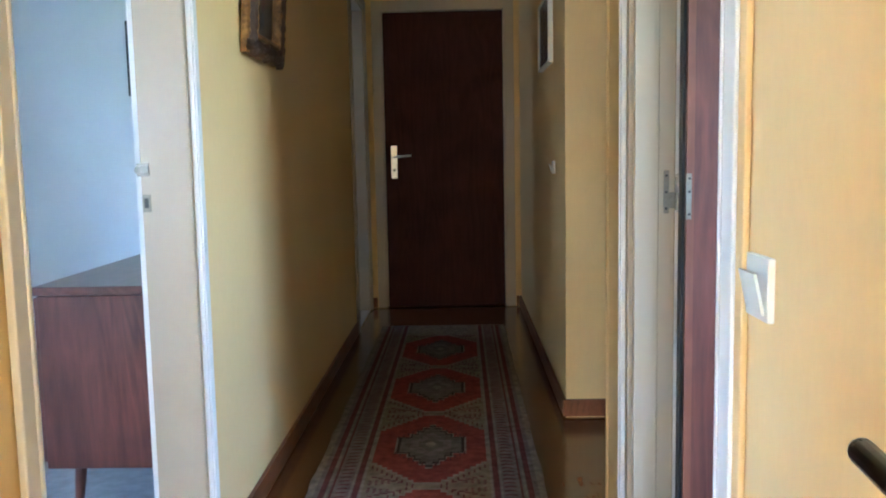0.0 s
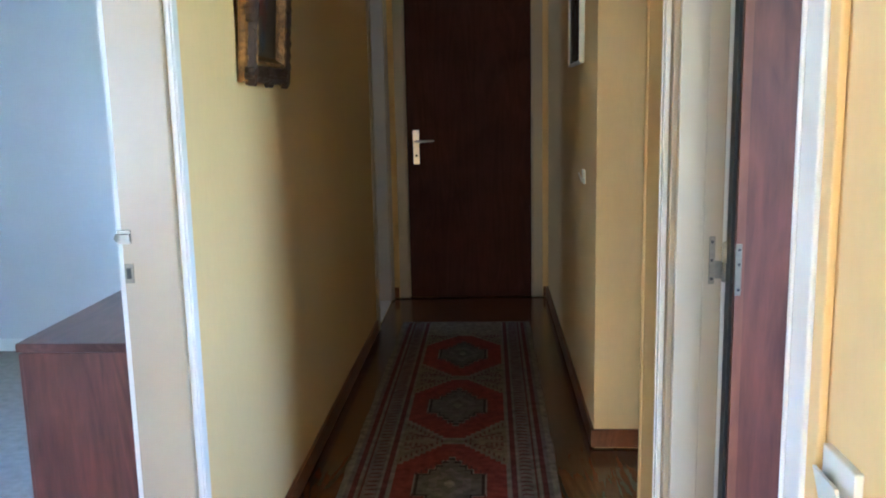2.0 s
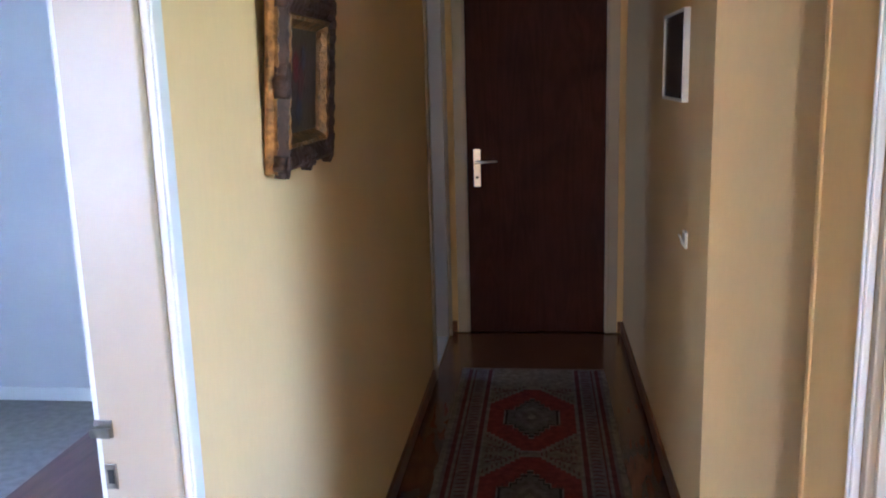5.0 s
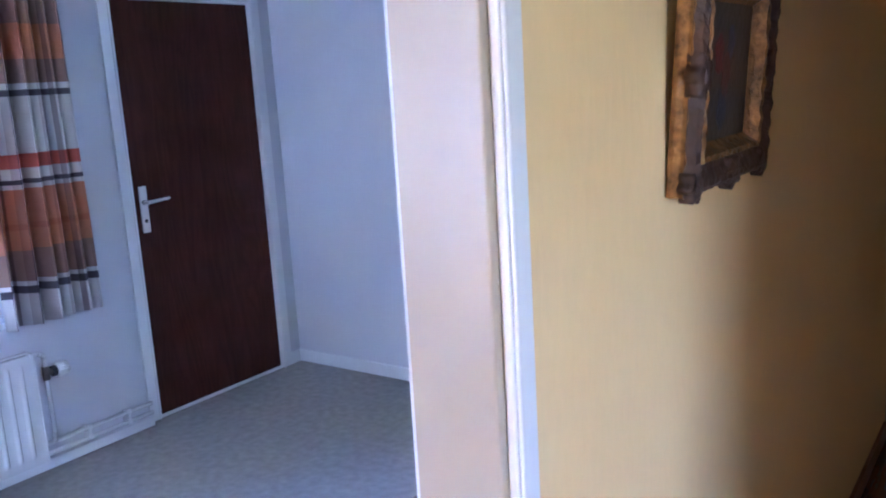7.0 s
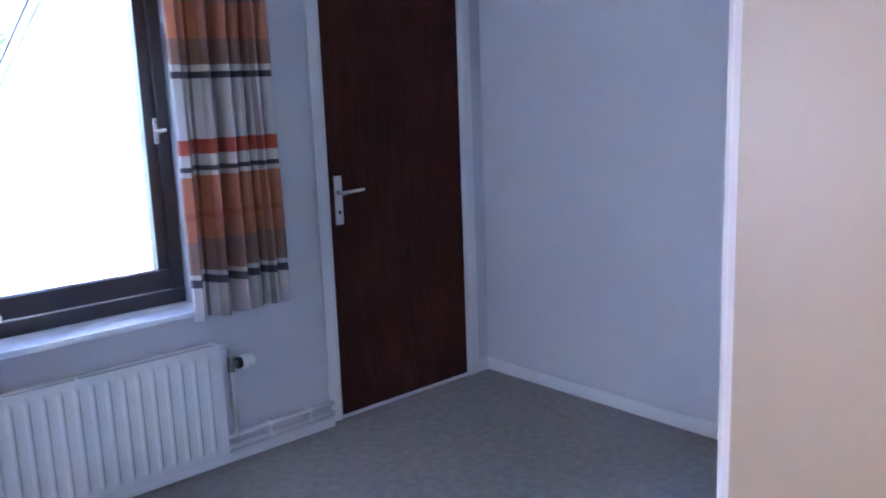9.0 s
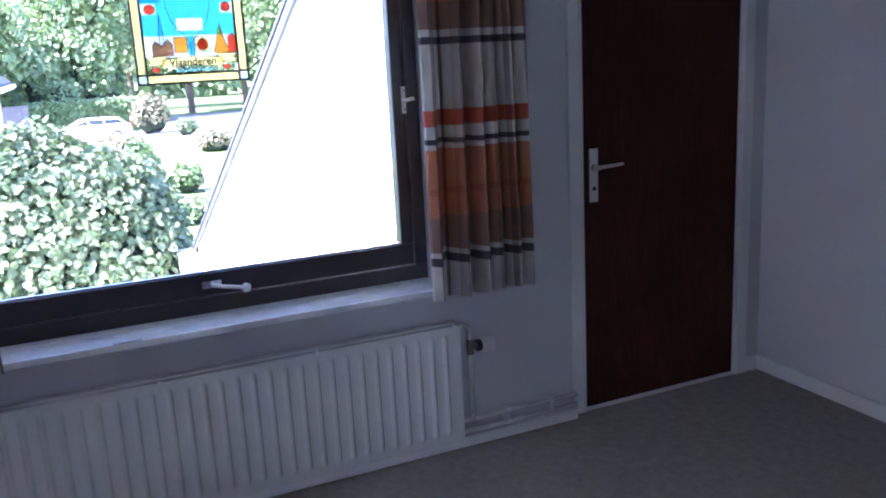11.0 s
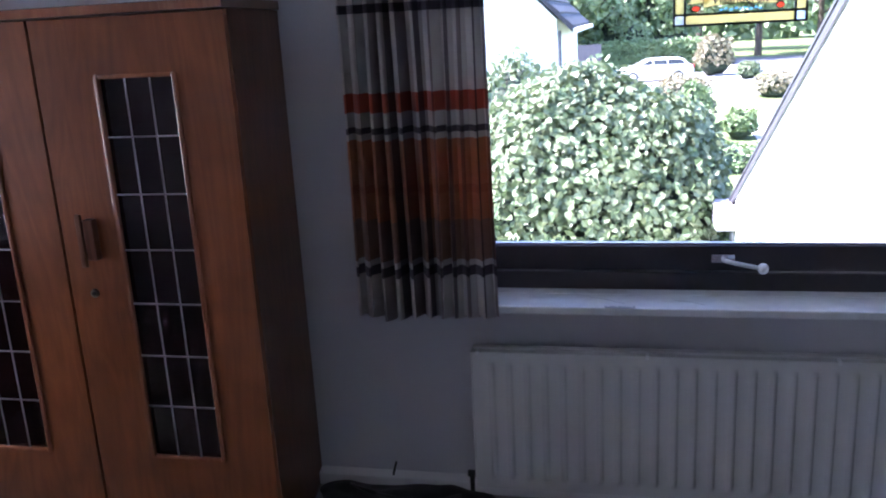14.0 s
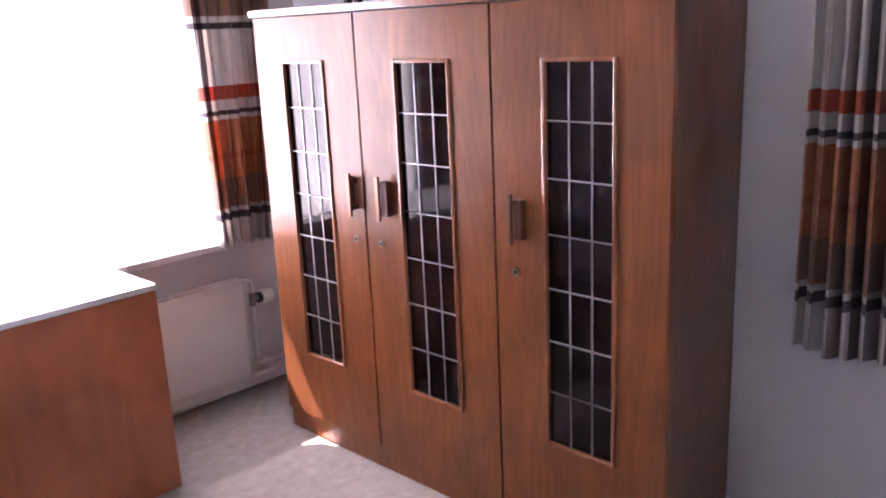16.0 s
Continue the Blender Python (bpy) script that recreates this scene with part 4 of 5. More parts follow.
# ---- plaid curtains ----
def plaid():
    m = bpy.data.materials.new("plaid_cotton")
    m.use_nodes = True
    N, L = m.node_tree.nodes, m.node_tree.links
    b = next(n for n in N if n.type == "BSDF_PRINCIPLED")
    uv, sep = N.new("ShaderNodeUVMap"), N.new("ShaderNodeSeparateXYZ")
    uv.uv_map = "cloth"
    L.new(uv.outputs["UV"], sep.inputs[0])
    mr = N.new("ShaderNodeMapRange")
    mr.inputs["From Min"].default_value, mr.inputs["From Max"].default_value = 0.6, 2.2
    L.new(sep.outputs["Y"], mr.inputs["Value"])
    white, darkc, orange, brown, red, rust = (0.62, 0.58, 0.55), (0.075, 0.06, 0.075), (0.48, 0.175, 0.08), (0.26, 0.14, 0.10), (0.45, 0.08, 0.04), (0.40, 0.125, 0.055)
    bands = [(0.0, white), (0.815, darkc), (0.845, white), (0.868, brown), (0.99, orange), (1.075, rust), (1.10, orange), (1.232, white), (1.252, darkc), (1.272, white), (1.318, red), (1.372, white), (1.60, darkc), (1.625, white), (1.65, brown), (1.74, orange), (1.88, brown), (1.98, white), (2.03, darkc), (2.06, white)]
    ramp = N.new("ShaderNodeValToRGB")
    ramp.color_ramp.interpolation = "CONSTANT"
    el = ramp.color_ramp.elements
    el[0].position, el[0].color = 0.0, (*white, 1)
    el[1].position, el[1].color = 0.999, (*white, 1)
    for z, c in bands[1:]:
        e = el.new((z - 0.6) / 1.6)
        e.color = (*c, 1)
    L.new(mr.outputs["Result"], ramp.inputs["Fac"])
    # lengthwise stripes
    fr = N.new("ShaderNodeMath")
    fr.operation = "FRACT"
    mu = N.new("ShaderNodeMath")
    mu.operation = "MULTIPLY"
    mu.inputs[1].default_value = 1 / 0.155
    L.new(sep.outputs["X"], mu.inputs[0])
    L.new(mu.outputs[0], fr.inputs[0])
    r2 = N.new("ShaderNodeValToRGB")
    r2.color_ramp.interpolation = "CONSTANT"
    e2 = r2.color_ramp.elements
    e2[0].position, e2[0].color = 0.0, (1, 1, 1, 1)
    e2[1].position, e2[1].color = 0.30, (0.42, 0.36, 0.38, 1)
    for p_, c in ((0.42, (1, 1, 1, 1)), (0.56, (0.72, 0.66, 0.64, 1)), (0.74, (1, 1, 1, 1)), (0.84, (0.20, 0.17, 0.21, 1)), (0.91, (1, 1, 1, 1))):
        e2.new(p_).color = c
    L.new(fr.outputs[0], r2.inputs["Fac"])
    mix = N.new("ShaderNodeMix")
    mix.data_type, mix.blend_type = "RGBA", "MULTIPLY"
    mix.inputs[0].default_value = 0.95
    L.new(ramp.outputs["Color"], mix.inputs[6])
    L.new(r2.outputs["Color"], mix.inputs[7])
    nz = N.new("ShaderNodeTexNoise")
    nz.inputs["Scale"].default_value = 500
    bp = N.new("ShaderNodeBump")
    bp.inputs["Strength"].default_value, bp.inputs["Distance"].default_value = 0.3, 0.001
    L.new(nz.outputs["Fac"], bp.inputs["Height"])
    L.new(mix.outputs[2], b.inputs["Base Color"])
    L.new(bp.outputs["Normal"], b.inputs["Normal"])
    b.inputs["Roughness"].default_value = 0.55
    b.inputs["Sheen Weight"].default_value = 0.2
    out = next(n for n in N if n.type == "OUTPUT_MATERIAL")
    tl, mx = N.new("ShaderNodeBsdfTranslucent"), N.new("ShaderNodeMixShader")
    L.new(mix.outputs[2], tl.inputs["Color"])
    mx.inputs[0].default_value = 0.28
    L.new(b.outputs[0], mx.inputs[1])
    L.new(tl.outputs[0], mx.inputs[2])
    L.new(mx.outputs[0], out.inputs["Surface"])
    return m


M_PLAID = plaid()


def curtain(at, width, z0, z1, folds, label, rz, seed, depth=0.043, flare=0.0, bias=0.0):
    """Gathered cloth hanging along local y, its room side towards local +x."""
    ob = thing("curtain", at, label, "curtain", "plaid curtains", rz=rz)
    rnd = random.Random(seed)
    nu, nv = folds * 14, 22
    ph = [rnd.uniform(-1.3, 1.3) for _ in range(folds + 2)]
    amp = [rnd.uniform(0.35, 1.2) for _ in range(folds + 2)]
    me = bmesh.new()
    uvl = me.loops.layers.uv.new("cloth")
    rows = []
    for j in range(nv + 1):
        f = j / nv
        z = z1 + (z0 - z1) * f
        row = []
        for i in range(nu + 1):
            s = i / nu
            k = (s * (1 - bias) + bias * s * s) * folds
            a = amp[int(k)] * (1 - (k % 1)) + amp[int(k) + 1] * (k % 1)
            p_ = ph[int(k)] * (1 - (k % 1)) + ph[int(k) + 1] * (k % 1)
            w = math.sin(6.2832 * k + p_)
            x = depth * a * (math.copysign(abs(w) ** 0.75, w)) * (0.75 + 0.35 * f) + 0.010 * math.sin(2.1 * f + seed)
            y = width * (s - 0.5) * (1 + flare * f) + 0.010 * math.sin(12.566 * k + p_) + 0.006 * math.sin(3 * f + k)
            row.append((me.verts.new((x, y, z + 0.006 * math.sin(6.28 * k + 1))), s * width * 1.9))
        rows.append(row)
    for r0, r1 in zip(rows, rows[1:]):
        for i in range(nu):
            vs = (r0[i], r1[i], r1[i + 1], r0[i + 1])
            fc = me.faces.new([v for v, _ in vs])
            for lp, (v, u) in zip(fc.loops, vs):
                lp[uvl].uv = (u, v.co.z)
    c = part("cloth", me, M_PLAID, ob, smooth=True)
    sol = c.modifiers.new("thickness", "SOLIDIFY")
    sol.thickness = 0.0015
    part("heading", boxm(-0.02, 0.02, -width / 2, width / 2, z1, z1 + 0.03, bev=0.004), M_WHITETRIM, ob)
    return ob


curtain((WX + 0.178, 1.122, 0), 0.435, 0.684, 2.2, 10, "short pleated plaid curtain in orange, white and brown", 0, 2)
curtain((WX + 0.178, 2.98, 0), 0.46, 0.684, 2.2, 6, "short plaid curtain hanging beside the closet door", 0, 5, depth=0.05, bias=0.6)
curtain((-3.325, SY + 0.11, 0), 0.42, 0.70, 2.2, 6, "sunlit plaid curtain behind the wardrobe", 90, 9, flare=-0.36)
curtain((-1.80, SY + 0.11, 0), 0.40, 0.70, 2.2, 7, "sunlit plaid curtain beside the low cabinet", 90, 11)
tagged(part("curtain_rail", boxm(WX + 0.16, WX + 0.20, 0.80, 3.26, 2.235, 2.26, bev=0.004), M_WHITETRIM), "white curtain rail above the garden window", "curtain rail")
tagged(part("curtain_rail", boxm(-3.6, -1.35, SY + 0.09, SY + 0.13, 2.235, 2.26, bev=0.004), M_WHITETRIM), "white curtain rail above the sunny window", "curtain rail")


# ---- stained glass hanging ----
sg = thing("stained_glass_panel", (WX - 0.045, 2.038, 1.76), "small leaded stained glass panel hanging in the window", "stained glass")
S_CREAM, S_BLUE, S_SKY, S_RED, S_ORANGE, S_GREY, S_GREEN, S_WHITE = (stained(n, c) for n, c in (("glass_cream", (0.90, 0.80, 0.48)), ("glass_blue", (0.40, 0.76, 0.97)), ("glass_sky", (0.26, 0.66, 0.93)), ("glass_red", (0.90, 0.26, 0.16)), ("glass_orange", (0.95, 0.58, 0.16)), ("glass_grey", (0.80, 0.87, 0.96)), ("glass_brown", (0.52, 0.34, 0.22)), ("glass_white", (0.85, 0.88, 0.92))))
GW, GH = 0.181, 0.243
for name, y0, y1, z0, z1, m_ in (("border_glass", -GW + 0.03, GW - 0.03, -GH, -GH + 0.03, S_CREAM), ("border_glass", -GW + 0.03, GW - 0.03, GH - 0.03, GH, S_CREAM), ("border_glass", -GW, -GW + 0.03, -GH + 0.03, GH - 0.03, S_CREAM), ("border_glass", GW - 0.03, GW, -GH + 0.03, GH - 0.03, S_CREAM),
                                 ("corner_glass", -GW, -GW + 0.03, -GH, -GH + 0.03, S_WHITE), ("corner_glass", GW - 0.03, GW, -GH, -GH + 0.03, S_GREY), ("corner_glass", -GW, -GW + 0.03, GH - 0.03, GH, S_GREY), ("corner_glass", GW - 0.03, GW, GH - 0.03, GH, S_WHITE),
                                 ("field_glass", -0.151, -0.10, -0.09, -0.022, S_SKY), ("field_glass", -0.151, -0.10, -0.022, 0.014, S_WHITE), ("field_glass", -0.151, -0.10, 0.014, 0.213, S_SKY),
                                 ("field_glass", 0.105, 0.151, -0.09, -0.022, S_SKY), ("field_glass", 0.105, 0.151, -0.022, 0.014, S_WHITE), ("field_glass", 0.105, 0.151, 0.014, 0.213, S_SKY),
                                 ("field_glass", -0.10, -0.04, -0.09, 0.213, S_SKY), ("field_glass", 0.045, 0.105, -0.09, 0.213, S_SKY), ("field_glass", -0.04, 0.045, -0.09, -0.075, S_SKY), ("wine", -0.04, 0.045, -0.075, -0.035, S_GREY), ("field_glass", -0.04, 0.045, -0.035, 0.213, S_SKY),
                                 ("field_glass", -0.151, 0.151, -0.158, -0.09, S_WHITE)):
    part(name, boxm(-0.002, 0.002, y0, y1, z0, z1), m_, sg)
for y in (-GW, -GW + 0.03, GW - 0.03, GW):
    part("lead_came", boxm(-0.005, 0.005, y - 0.003, y + 0.003, -GH - 0.003, GH + 0.003), M_BLACK, sg)
for z in (-GH, -GH + 0.03, GH - 0.03, GH):
    part("lead_came", boxm(-0.0045, 0.0045, -GW, GW, z - 0.003, z + 0.003), M_BLACK, sg)


def motif(name, pts, m_, x=0.0035, line=True):
    if m_ is not None:
        part(name, prism(bmesh.new(), pts, "x", 0.0025, x), m_, sg)
    if line:
        bm = bmesh.new()
        for (a, b), (c, d_) in zip(pts, pts[1:] + pts[:1]):
            v = Vector((c - a, d_ - b))
            if v.length < 1e-5:
                continue
            nrm = Vector((-v.y, v.x)).normalized() * 0.0008
            prism(bm, [(a + nrm.x, b + nrm.y), (c + nrm.x, d_ + nrm.y), (c - nrm.x, d_ - nrm.y), (a - nrm.x, b - nrm.y)], "x", 0.002, x + 0.0006)
        tagged(part("outline", bm, M_BLACK, sg), kind="stuff")


def rect(y0, y1, z0, z1):
    return [(y0, z0), (y1, z0), (y1, z1), (y0, z1)]


motif("goblet", [(-0.070, 0.085), (0.078, 0.085), (0.072, 0.0), (0.060, -0.045), (0.030, -0.082), (0.009, -0.108), (0.008, -0.162), (-0.001, -0.162), (-0.002, -0.108), (-0.026, -0.082), (-0.056, -0.045), (-0.068, 0.0)], None)
motif("sky_gap", rect(-0.010, 0.012, -0.155, -0.092), S_SKY, line=False)
motif("cream_square", rect(-0.025, 0.025, 0.03, 0.075), S_CREAM, 0.0042)
motif("roof_block", rect(-0.145, -0.085, 0.06, 0.11), S_GREEN)
motif("blue_block", rect(-0.145, -0.085, 0.02, 0.055), S_BLUE)
motif("tower", [(0.09, 0.03), (0.145, 0.03), (0.145, 0.07), (0.125, 0.07), (0.12, 0.13), (0.108, 0.13), (0.105, 0.07), (0.09, 0.07)], S_GREY)
motif("red_flower", [(-0.12 + 0.018 * math.cos(a), -0.005 + 0.016 * math.sin(a)) for a in [i * 0.785 for i in range(8)]], S_RED)
motif("red_flower", [(0.125 + 0.016 * math.cos(a), 0.0 + 0.016 * math.sin(a)) for a in [i * 0.785 for i in range(8)]], S_RED)
motif("spire", [(-0.10, -0.12), (-0.085, -0.12), (-0.088, -0.06), (-0.0925, -0.02), (-0.097, -0.06)], S_WHITE)
motif("houses", [(-0.125, -0.155), (-0.06, -0.155), (-0.06, -0.115), (-0.075, -0.10), (-0.095, -0.12), (-0.115, -0.105), (-0.125, -0.12)], S_GREEN)
motif("lion_square", rect(-0.055, -0.012, -0.145, -0.095), S_ORANGE)
motif("rose_square", rect(0.014, 0.062, -0.145, -0.095), S_CREAM)
motif("rose", [(0.038 + 0.018 * math.cos(a), -0.12 + 0.02 * math.sin(a)) for a in [i * 0.785 for i in range(8)]], S_RED, 0.0048)
motif("mill", [(0.072, -0.15), (0.125, -0.15), (0.108, -0.09), (0.098, -0.055), (0.088, -0.09)], S_ORANGE)
motif("red_houses", [(0.122, -0.15), (0.15, -0.15), (0.15, -0.10), (0.137, -0.085), (0.122, -0.10)], S_RED)
motif("ribbon_end", [(-0.148, -0.185), (-0.085, -0.182), (-0.085, -0.152), (-0.148, -0.158), (-0.135, -0.172)], S_CREAM, 0.0042)
motif("ribbon_end", [(0.148, -0.180), (0.085, -0.180), (0.085, -0.150), (0.148, -0.153), (0.135, -0.167)], S_CREAM, 0.0042)
motif("ribbon", [(-0.10, -0.196), (-0.05, -0.189), (0.0, -0.187), (0.05, -0.189), (0.10, -0.193), (0.10, -0.166), (0.05, -0.160), (0.0, -0.158), (-0.05, -0.161), (-0.10, -0.168)], S_CREAM, 0.005)
motif("red_drop", [(-0.12 + 0.012 * math.cos(a), -0.197 + 0.009 * math.sin(a)) for a in [i * 0.785 for i in range(8)]], S_RED, 0.0042)
motif("red_drop", [(0.11 + 0.012 * math.cos(a), -0.197 + 0.009 * math.sin(a)) for a in [i * 0.785 for i in range(8)]], S_RED, 0.0042)
bm = bmesh.new()
for i in range(9):
    y = -0.055 + i * 0.0135
    box(bm, 0.002, 0.004, y, y + 0.009, -0.206 + 0.003 * (i % 2), -0.201 + 0.003 * (i % 2))
tagged(part("wave_line", bm, S_BLUE, sg), kind="stuff")
cu = bpy.data.curves.new("lettering", "FONT")
cu.body, cu.size, cu.align_x, cu.align_y, cu.extrude = "Vlaanderen", 0.034, "CENTER", "CENTER", 0.0006
cu.offset = 0.0007
cu.materials.append(M_BLACK)
tx = new("lettering", cu)
tx.parent = sg
tx.matrix_basis = Matrix(((0, 0, 1, 0.0058), (1, 0, 0, 0.0), (0, 1, 0, -0.176), (0, 0, 0, 1)))
part("chain", tube(bmesh.new(), [(0, -GW + 0.02, GH), (0, 0.0, GH + 0.10), (0, GW - 0.02, GH)], 0.0015, 6), M_BLACK, sg)

# ---- wardrobe ----
WF = -3.205
wd = thing("wardrobe", (WF, -0.985, 0), "large teak wardrobe with three leaded glass doors", "wardrobe")
WL, WH = 1.715, 1.655
TAPER = 0.075                               # the carcass narrows towards the wall
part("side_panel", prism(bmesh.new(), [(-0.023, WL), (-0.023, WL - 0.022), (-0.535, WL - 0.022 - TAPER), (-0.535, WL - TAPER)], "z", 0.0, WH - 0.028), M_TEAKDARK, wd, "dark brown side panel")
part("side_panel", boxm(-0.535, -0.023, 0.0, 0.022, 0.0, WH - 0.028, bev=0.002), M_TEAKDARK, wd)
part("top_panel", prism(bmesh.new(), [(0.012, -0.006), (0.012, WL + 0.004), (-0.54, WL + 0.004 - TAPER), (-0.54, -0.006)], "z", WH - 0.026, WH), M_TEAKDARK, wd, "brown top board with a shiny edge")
part("edge_strip", boxm(0.0125, 0.015, -0.006, WL + 0.004, WH - 0.024, WH - 0.002, bev=0.001), M_BEAD, wd, "polished brown edge strip")
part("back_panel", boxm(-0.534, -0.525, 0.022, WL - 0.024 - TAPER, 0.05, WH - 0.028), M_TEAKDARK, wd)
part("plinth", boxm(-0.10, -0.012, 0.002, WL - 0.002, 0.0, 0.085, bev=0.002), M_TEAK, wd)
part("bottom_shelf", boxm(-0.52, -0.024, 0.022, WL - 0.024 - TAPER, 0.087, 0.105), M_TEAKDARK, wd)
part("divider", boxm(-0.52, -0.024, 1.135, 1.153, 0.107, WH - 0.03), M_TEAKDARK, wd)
edges = [(0.001, 0.560), (0.569, 1.142), (1.150, WL)]
glass_y = [(0.168, 0.388), (0.752, 0.980), (1.336, 1.556)]
GZ0, GZ1 = 0.362, 1.468
for k, ((a, b), (g0, g1)) in enumerate(zip(edges, glass_y)):
    bm = bmesh.new()
    for p, q, r, s in ((a, g0, 0.09, WH - 0.03), (g1, b, 0.09, WH - 0.03), (g0, g1, 0.09, GZ0), (g0, g1, GZ1, WH - 0.03)):
        box(bm, -0.020, 0.0, p, q, r, s)
    door = part("door", bm, M_TEAK, wd, "teak veneered door")
    pane = part("glass", boxm(-0.013, -0.009, g0, g1, GZ0, GZ1), M_DARKGLASS, door, "dark leaded glass")
    for p, q, r, s in ((g0 - 0.009, g0 + 0.003, GZ0 - 0.009, GZ1 + 0.009), (g1 - 0.003, g1 + 0.009, GZ0 - 0.009, GZ1 + 0.009), (g0 + 0.0035, g1 - 0.0035, GZ0 - 0.009, GZ0 + 0.003), (g0 + 0.0035, g1 - 0.0035, GZ1 - 0.003, GZ1 + 0.009)):
        part("bead", boxm(-0.004, 0.008, p, q, r, s, bev=0.003), M_BEAD, door)
    for i in (1, 2):
        y = g0 + (g1 - g0) * i / 3
        part("lead_bar", boxm(-0.0085, -0.0045, y - 0.0017, y + 0.0017, GZ0, GZ1), M_LEAD, door)
    for i in range(1, 7):
        z = GZ0 + (GZ1 - GZ0) * i / 7
        part("lead_bar", boxm(-0.0085, -0.0040, g0, g1, z - 0.0017, z + 0.0017), M_LEAD, door)
    hy = (0.527, 0.672, 1.232)[k]
    inward = (-1, 1, 1)[k]
    hd = part("handle", boxm(0.030, 0.040, hy - 0.008, hy + 0.008, 0.955, 1.105, bev=0.002), M_BRONZE, door, "brown bar handle with a teak grip")
    for z in (0.985, 1.075):
        part("handle_post", boxm(0.0, 0.030, hy - 0.005, hy + 0.005, z - 0.008, z + 0.008), M_BRONZE, hd)
    part("handle_block", boxm(0.004, 0.028, *sorted((hy + inward * 0.006, hy + inward * 0.036)), 0.972, 1.088, bev=0.003), M_TEAKDARK, hd, "dark teak grip block")
    ky = (0.510, 0.640, 1.224)[k]
    bm = cyl(bmesh.new(), (0.0, ky, 0.868), (0.005, ky, 0.868), 0.0125)
    lk = part("lock", bm, M_HINGE, door, "round worn steel lock")
    part("keyhole", cyl(bmesh.new(), (0.003, ky, 0.868), (0.0075, ky, 0.868), 0.006, seg=10), M_BLACK, lk)

# dark footed ornament on the wardrobe
orn = thing("iron_stand", (-3.45, -0.60, WH), "small black iron stand with curled feet on the wardrobe", "ornament")
for sy in (-1, 1):
    bm = bmesh.new()
    prism(bm, [(sy * 0.10 - 0.045, 0), (sy * 0.10 - 0.028, 0), (sy * 0.10 - 0.018, 0.018), (sy * 0.10, 0.026), (sy * 0.10 + 0.018, 0.018), (sy * 0.10 + 0.028, 0), (sy * 0.10 + 0.045, 0), (sy * 0.10 + 0.03, 0.045), (sy * 0.10 + 0.008, 0.07), (sy * 0.10 + 0.008, 0.22), (sy * 0.10 - 0.008, 0.22), (sy * 0.10 - 0.008, 0.07), (sy * 0.10 - 0.03, 0.045)], "x", -0.012, 0.012)
    part("foot", bm, M_BLACK, orn)
part("crossbar", boxm(-0.008, 0.008, -0.10, 0.10, 0.030, 0.044), M_BLACK, orn)
part("crossbar", boxm(-0.008, 0.008, -0.10, 0.10, 0.20, 0.215), M_BLACK, orn)

# ---- sideboard and low cabinet ----
sb = thing("sideboard", (BX - 0.02, 2.19, 0), "long rosewood sideboard on slim legs against the wall", "sideboard")
part("body", boxm(-0.415, -0.005, 0.006, 1.594, 0.185, 0.682, bev=0.003), M_SIDEB, sb)
part("top", boxm(-0.425, 0.0, 0.0, 1.60, 0.684, 0.708, bev=0.003), M_SIDETOP, sb)
for k in range(3):
    part("door", boxm(-0.431, -0.4155, 0.02 + k * 0.525, 0.53 + k * 0.525, 0.20, 0.675, bev=0.003), M_SIDEB, sb)
for x in (-0.36, -0.06):
    for y in (0.10, 1.50):
        part("leg", cyl(bmesh.new(), (x, y, 0.186), (x + (0.02 if x > -0.2 else -0.02), y, 0.0), 0.018, 0.011), M_SIDEB, sb)

cb = thing("low_cabinet", (-2.652, -0.893, 0), "reddish wooden low cabinet with a white top", "cabinet")
part("end_panel", boxm(0.0, 1.16, -0.022, 0.0, 0.0, 0.742, bev=0.002), M_DRESS, cb)
part("side_panel", boxm(0.0, 0.02, -0.44, -0.024, 0.0, 0.742, bev=0.002), M_DRESS, cb)
part("side_panel", boxm(1.14, 1.16, -0.44, -0.024, 0.0, 0.742, bev=0.002), M_DRESS, cb)
part("front_panel", boxm(0.021, 1.139, -0.44, -0.42, 0.02, 0.742), M_DRESS, cb)
part("top", boxm(-0.004, 1.164, -0.446, 0.004, 0.744, 0.766, bev=0.003), M_SILL, cb, "white laminate top")

nf = thing("framed_picture", (-1.62, NY, 1.60), "picture in a thin black frame on the bedroom wall", "picture")
part("frame", boxm(-0.24, 0.24, -0.022, -0.002, -0.20, 0.20, bev=0.003), M_BLACK, nf)
part("print", boxm(-0.22, 0.22, -0.0245, -0.0225, -0.18, 0.18), M_WHITEFRAME, nf)
cab = thing("cable_stub", (WX + 0.035, 0.93, 0.0), "short black cable end standing by the skirting", "cable")
part("wire", tube(bmesh.new(), [(0, 0, 0.0), (0.002, 0.0, 0.05), (0.0, 0.012, 0.095)], 0.004, 8), M_BLACK, cab)

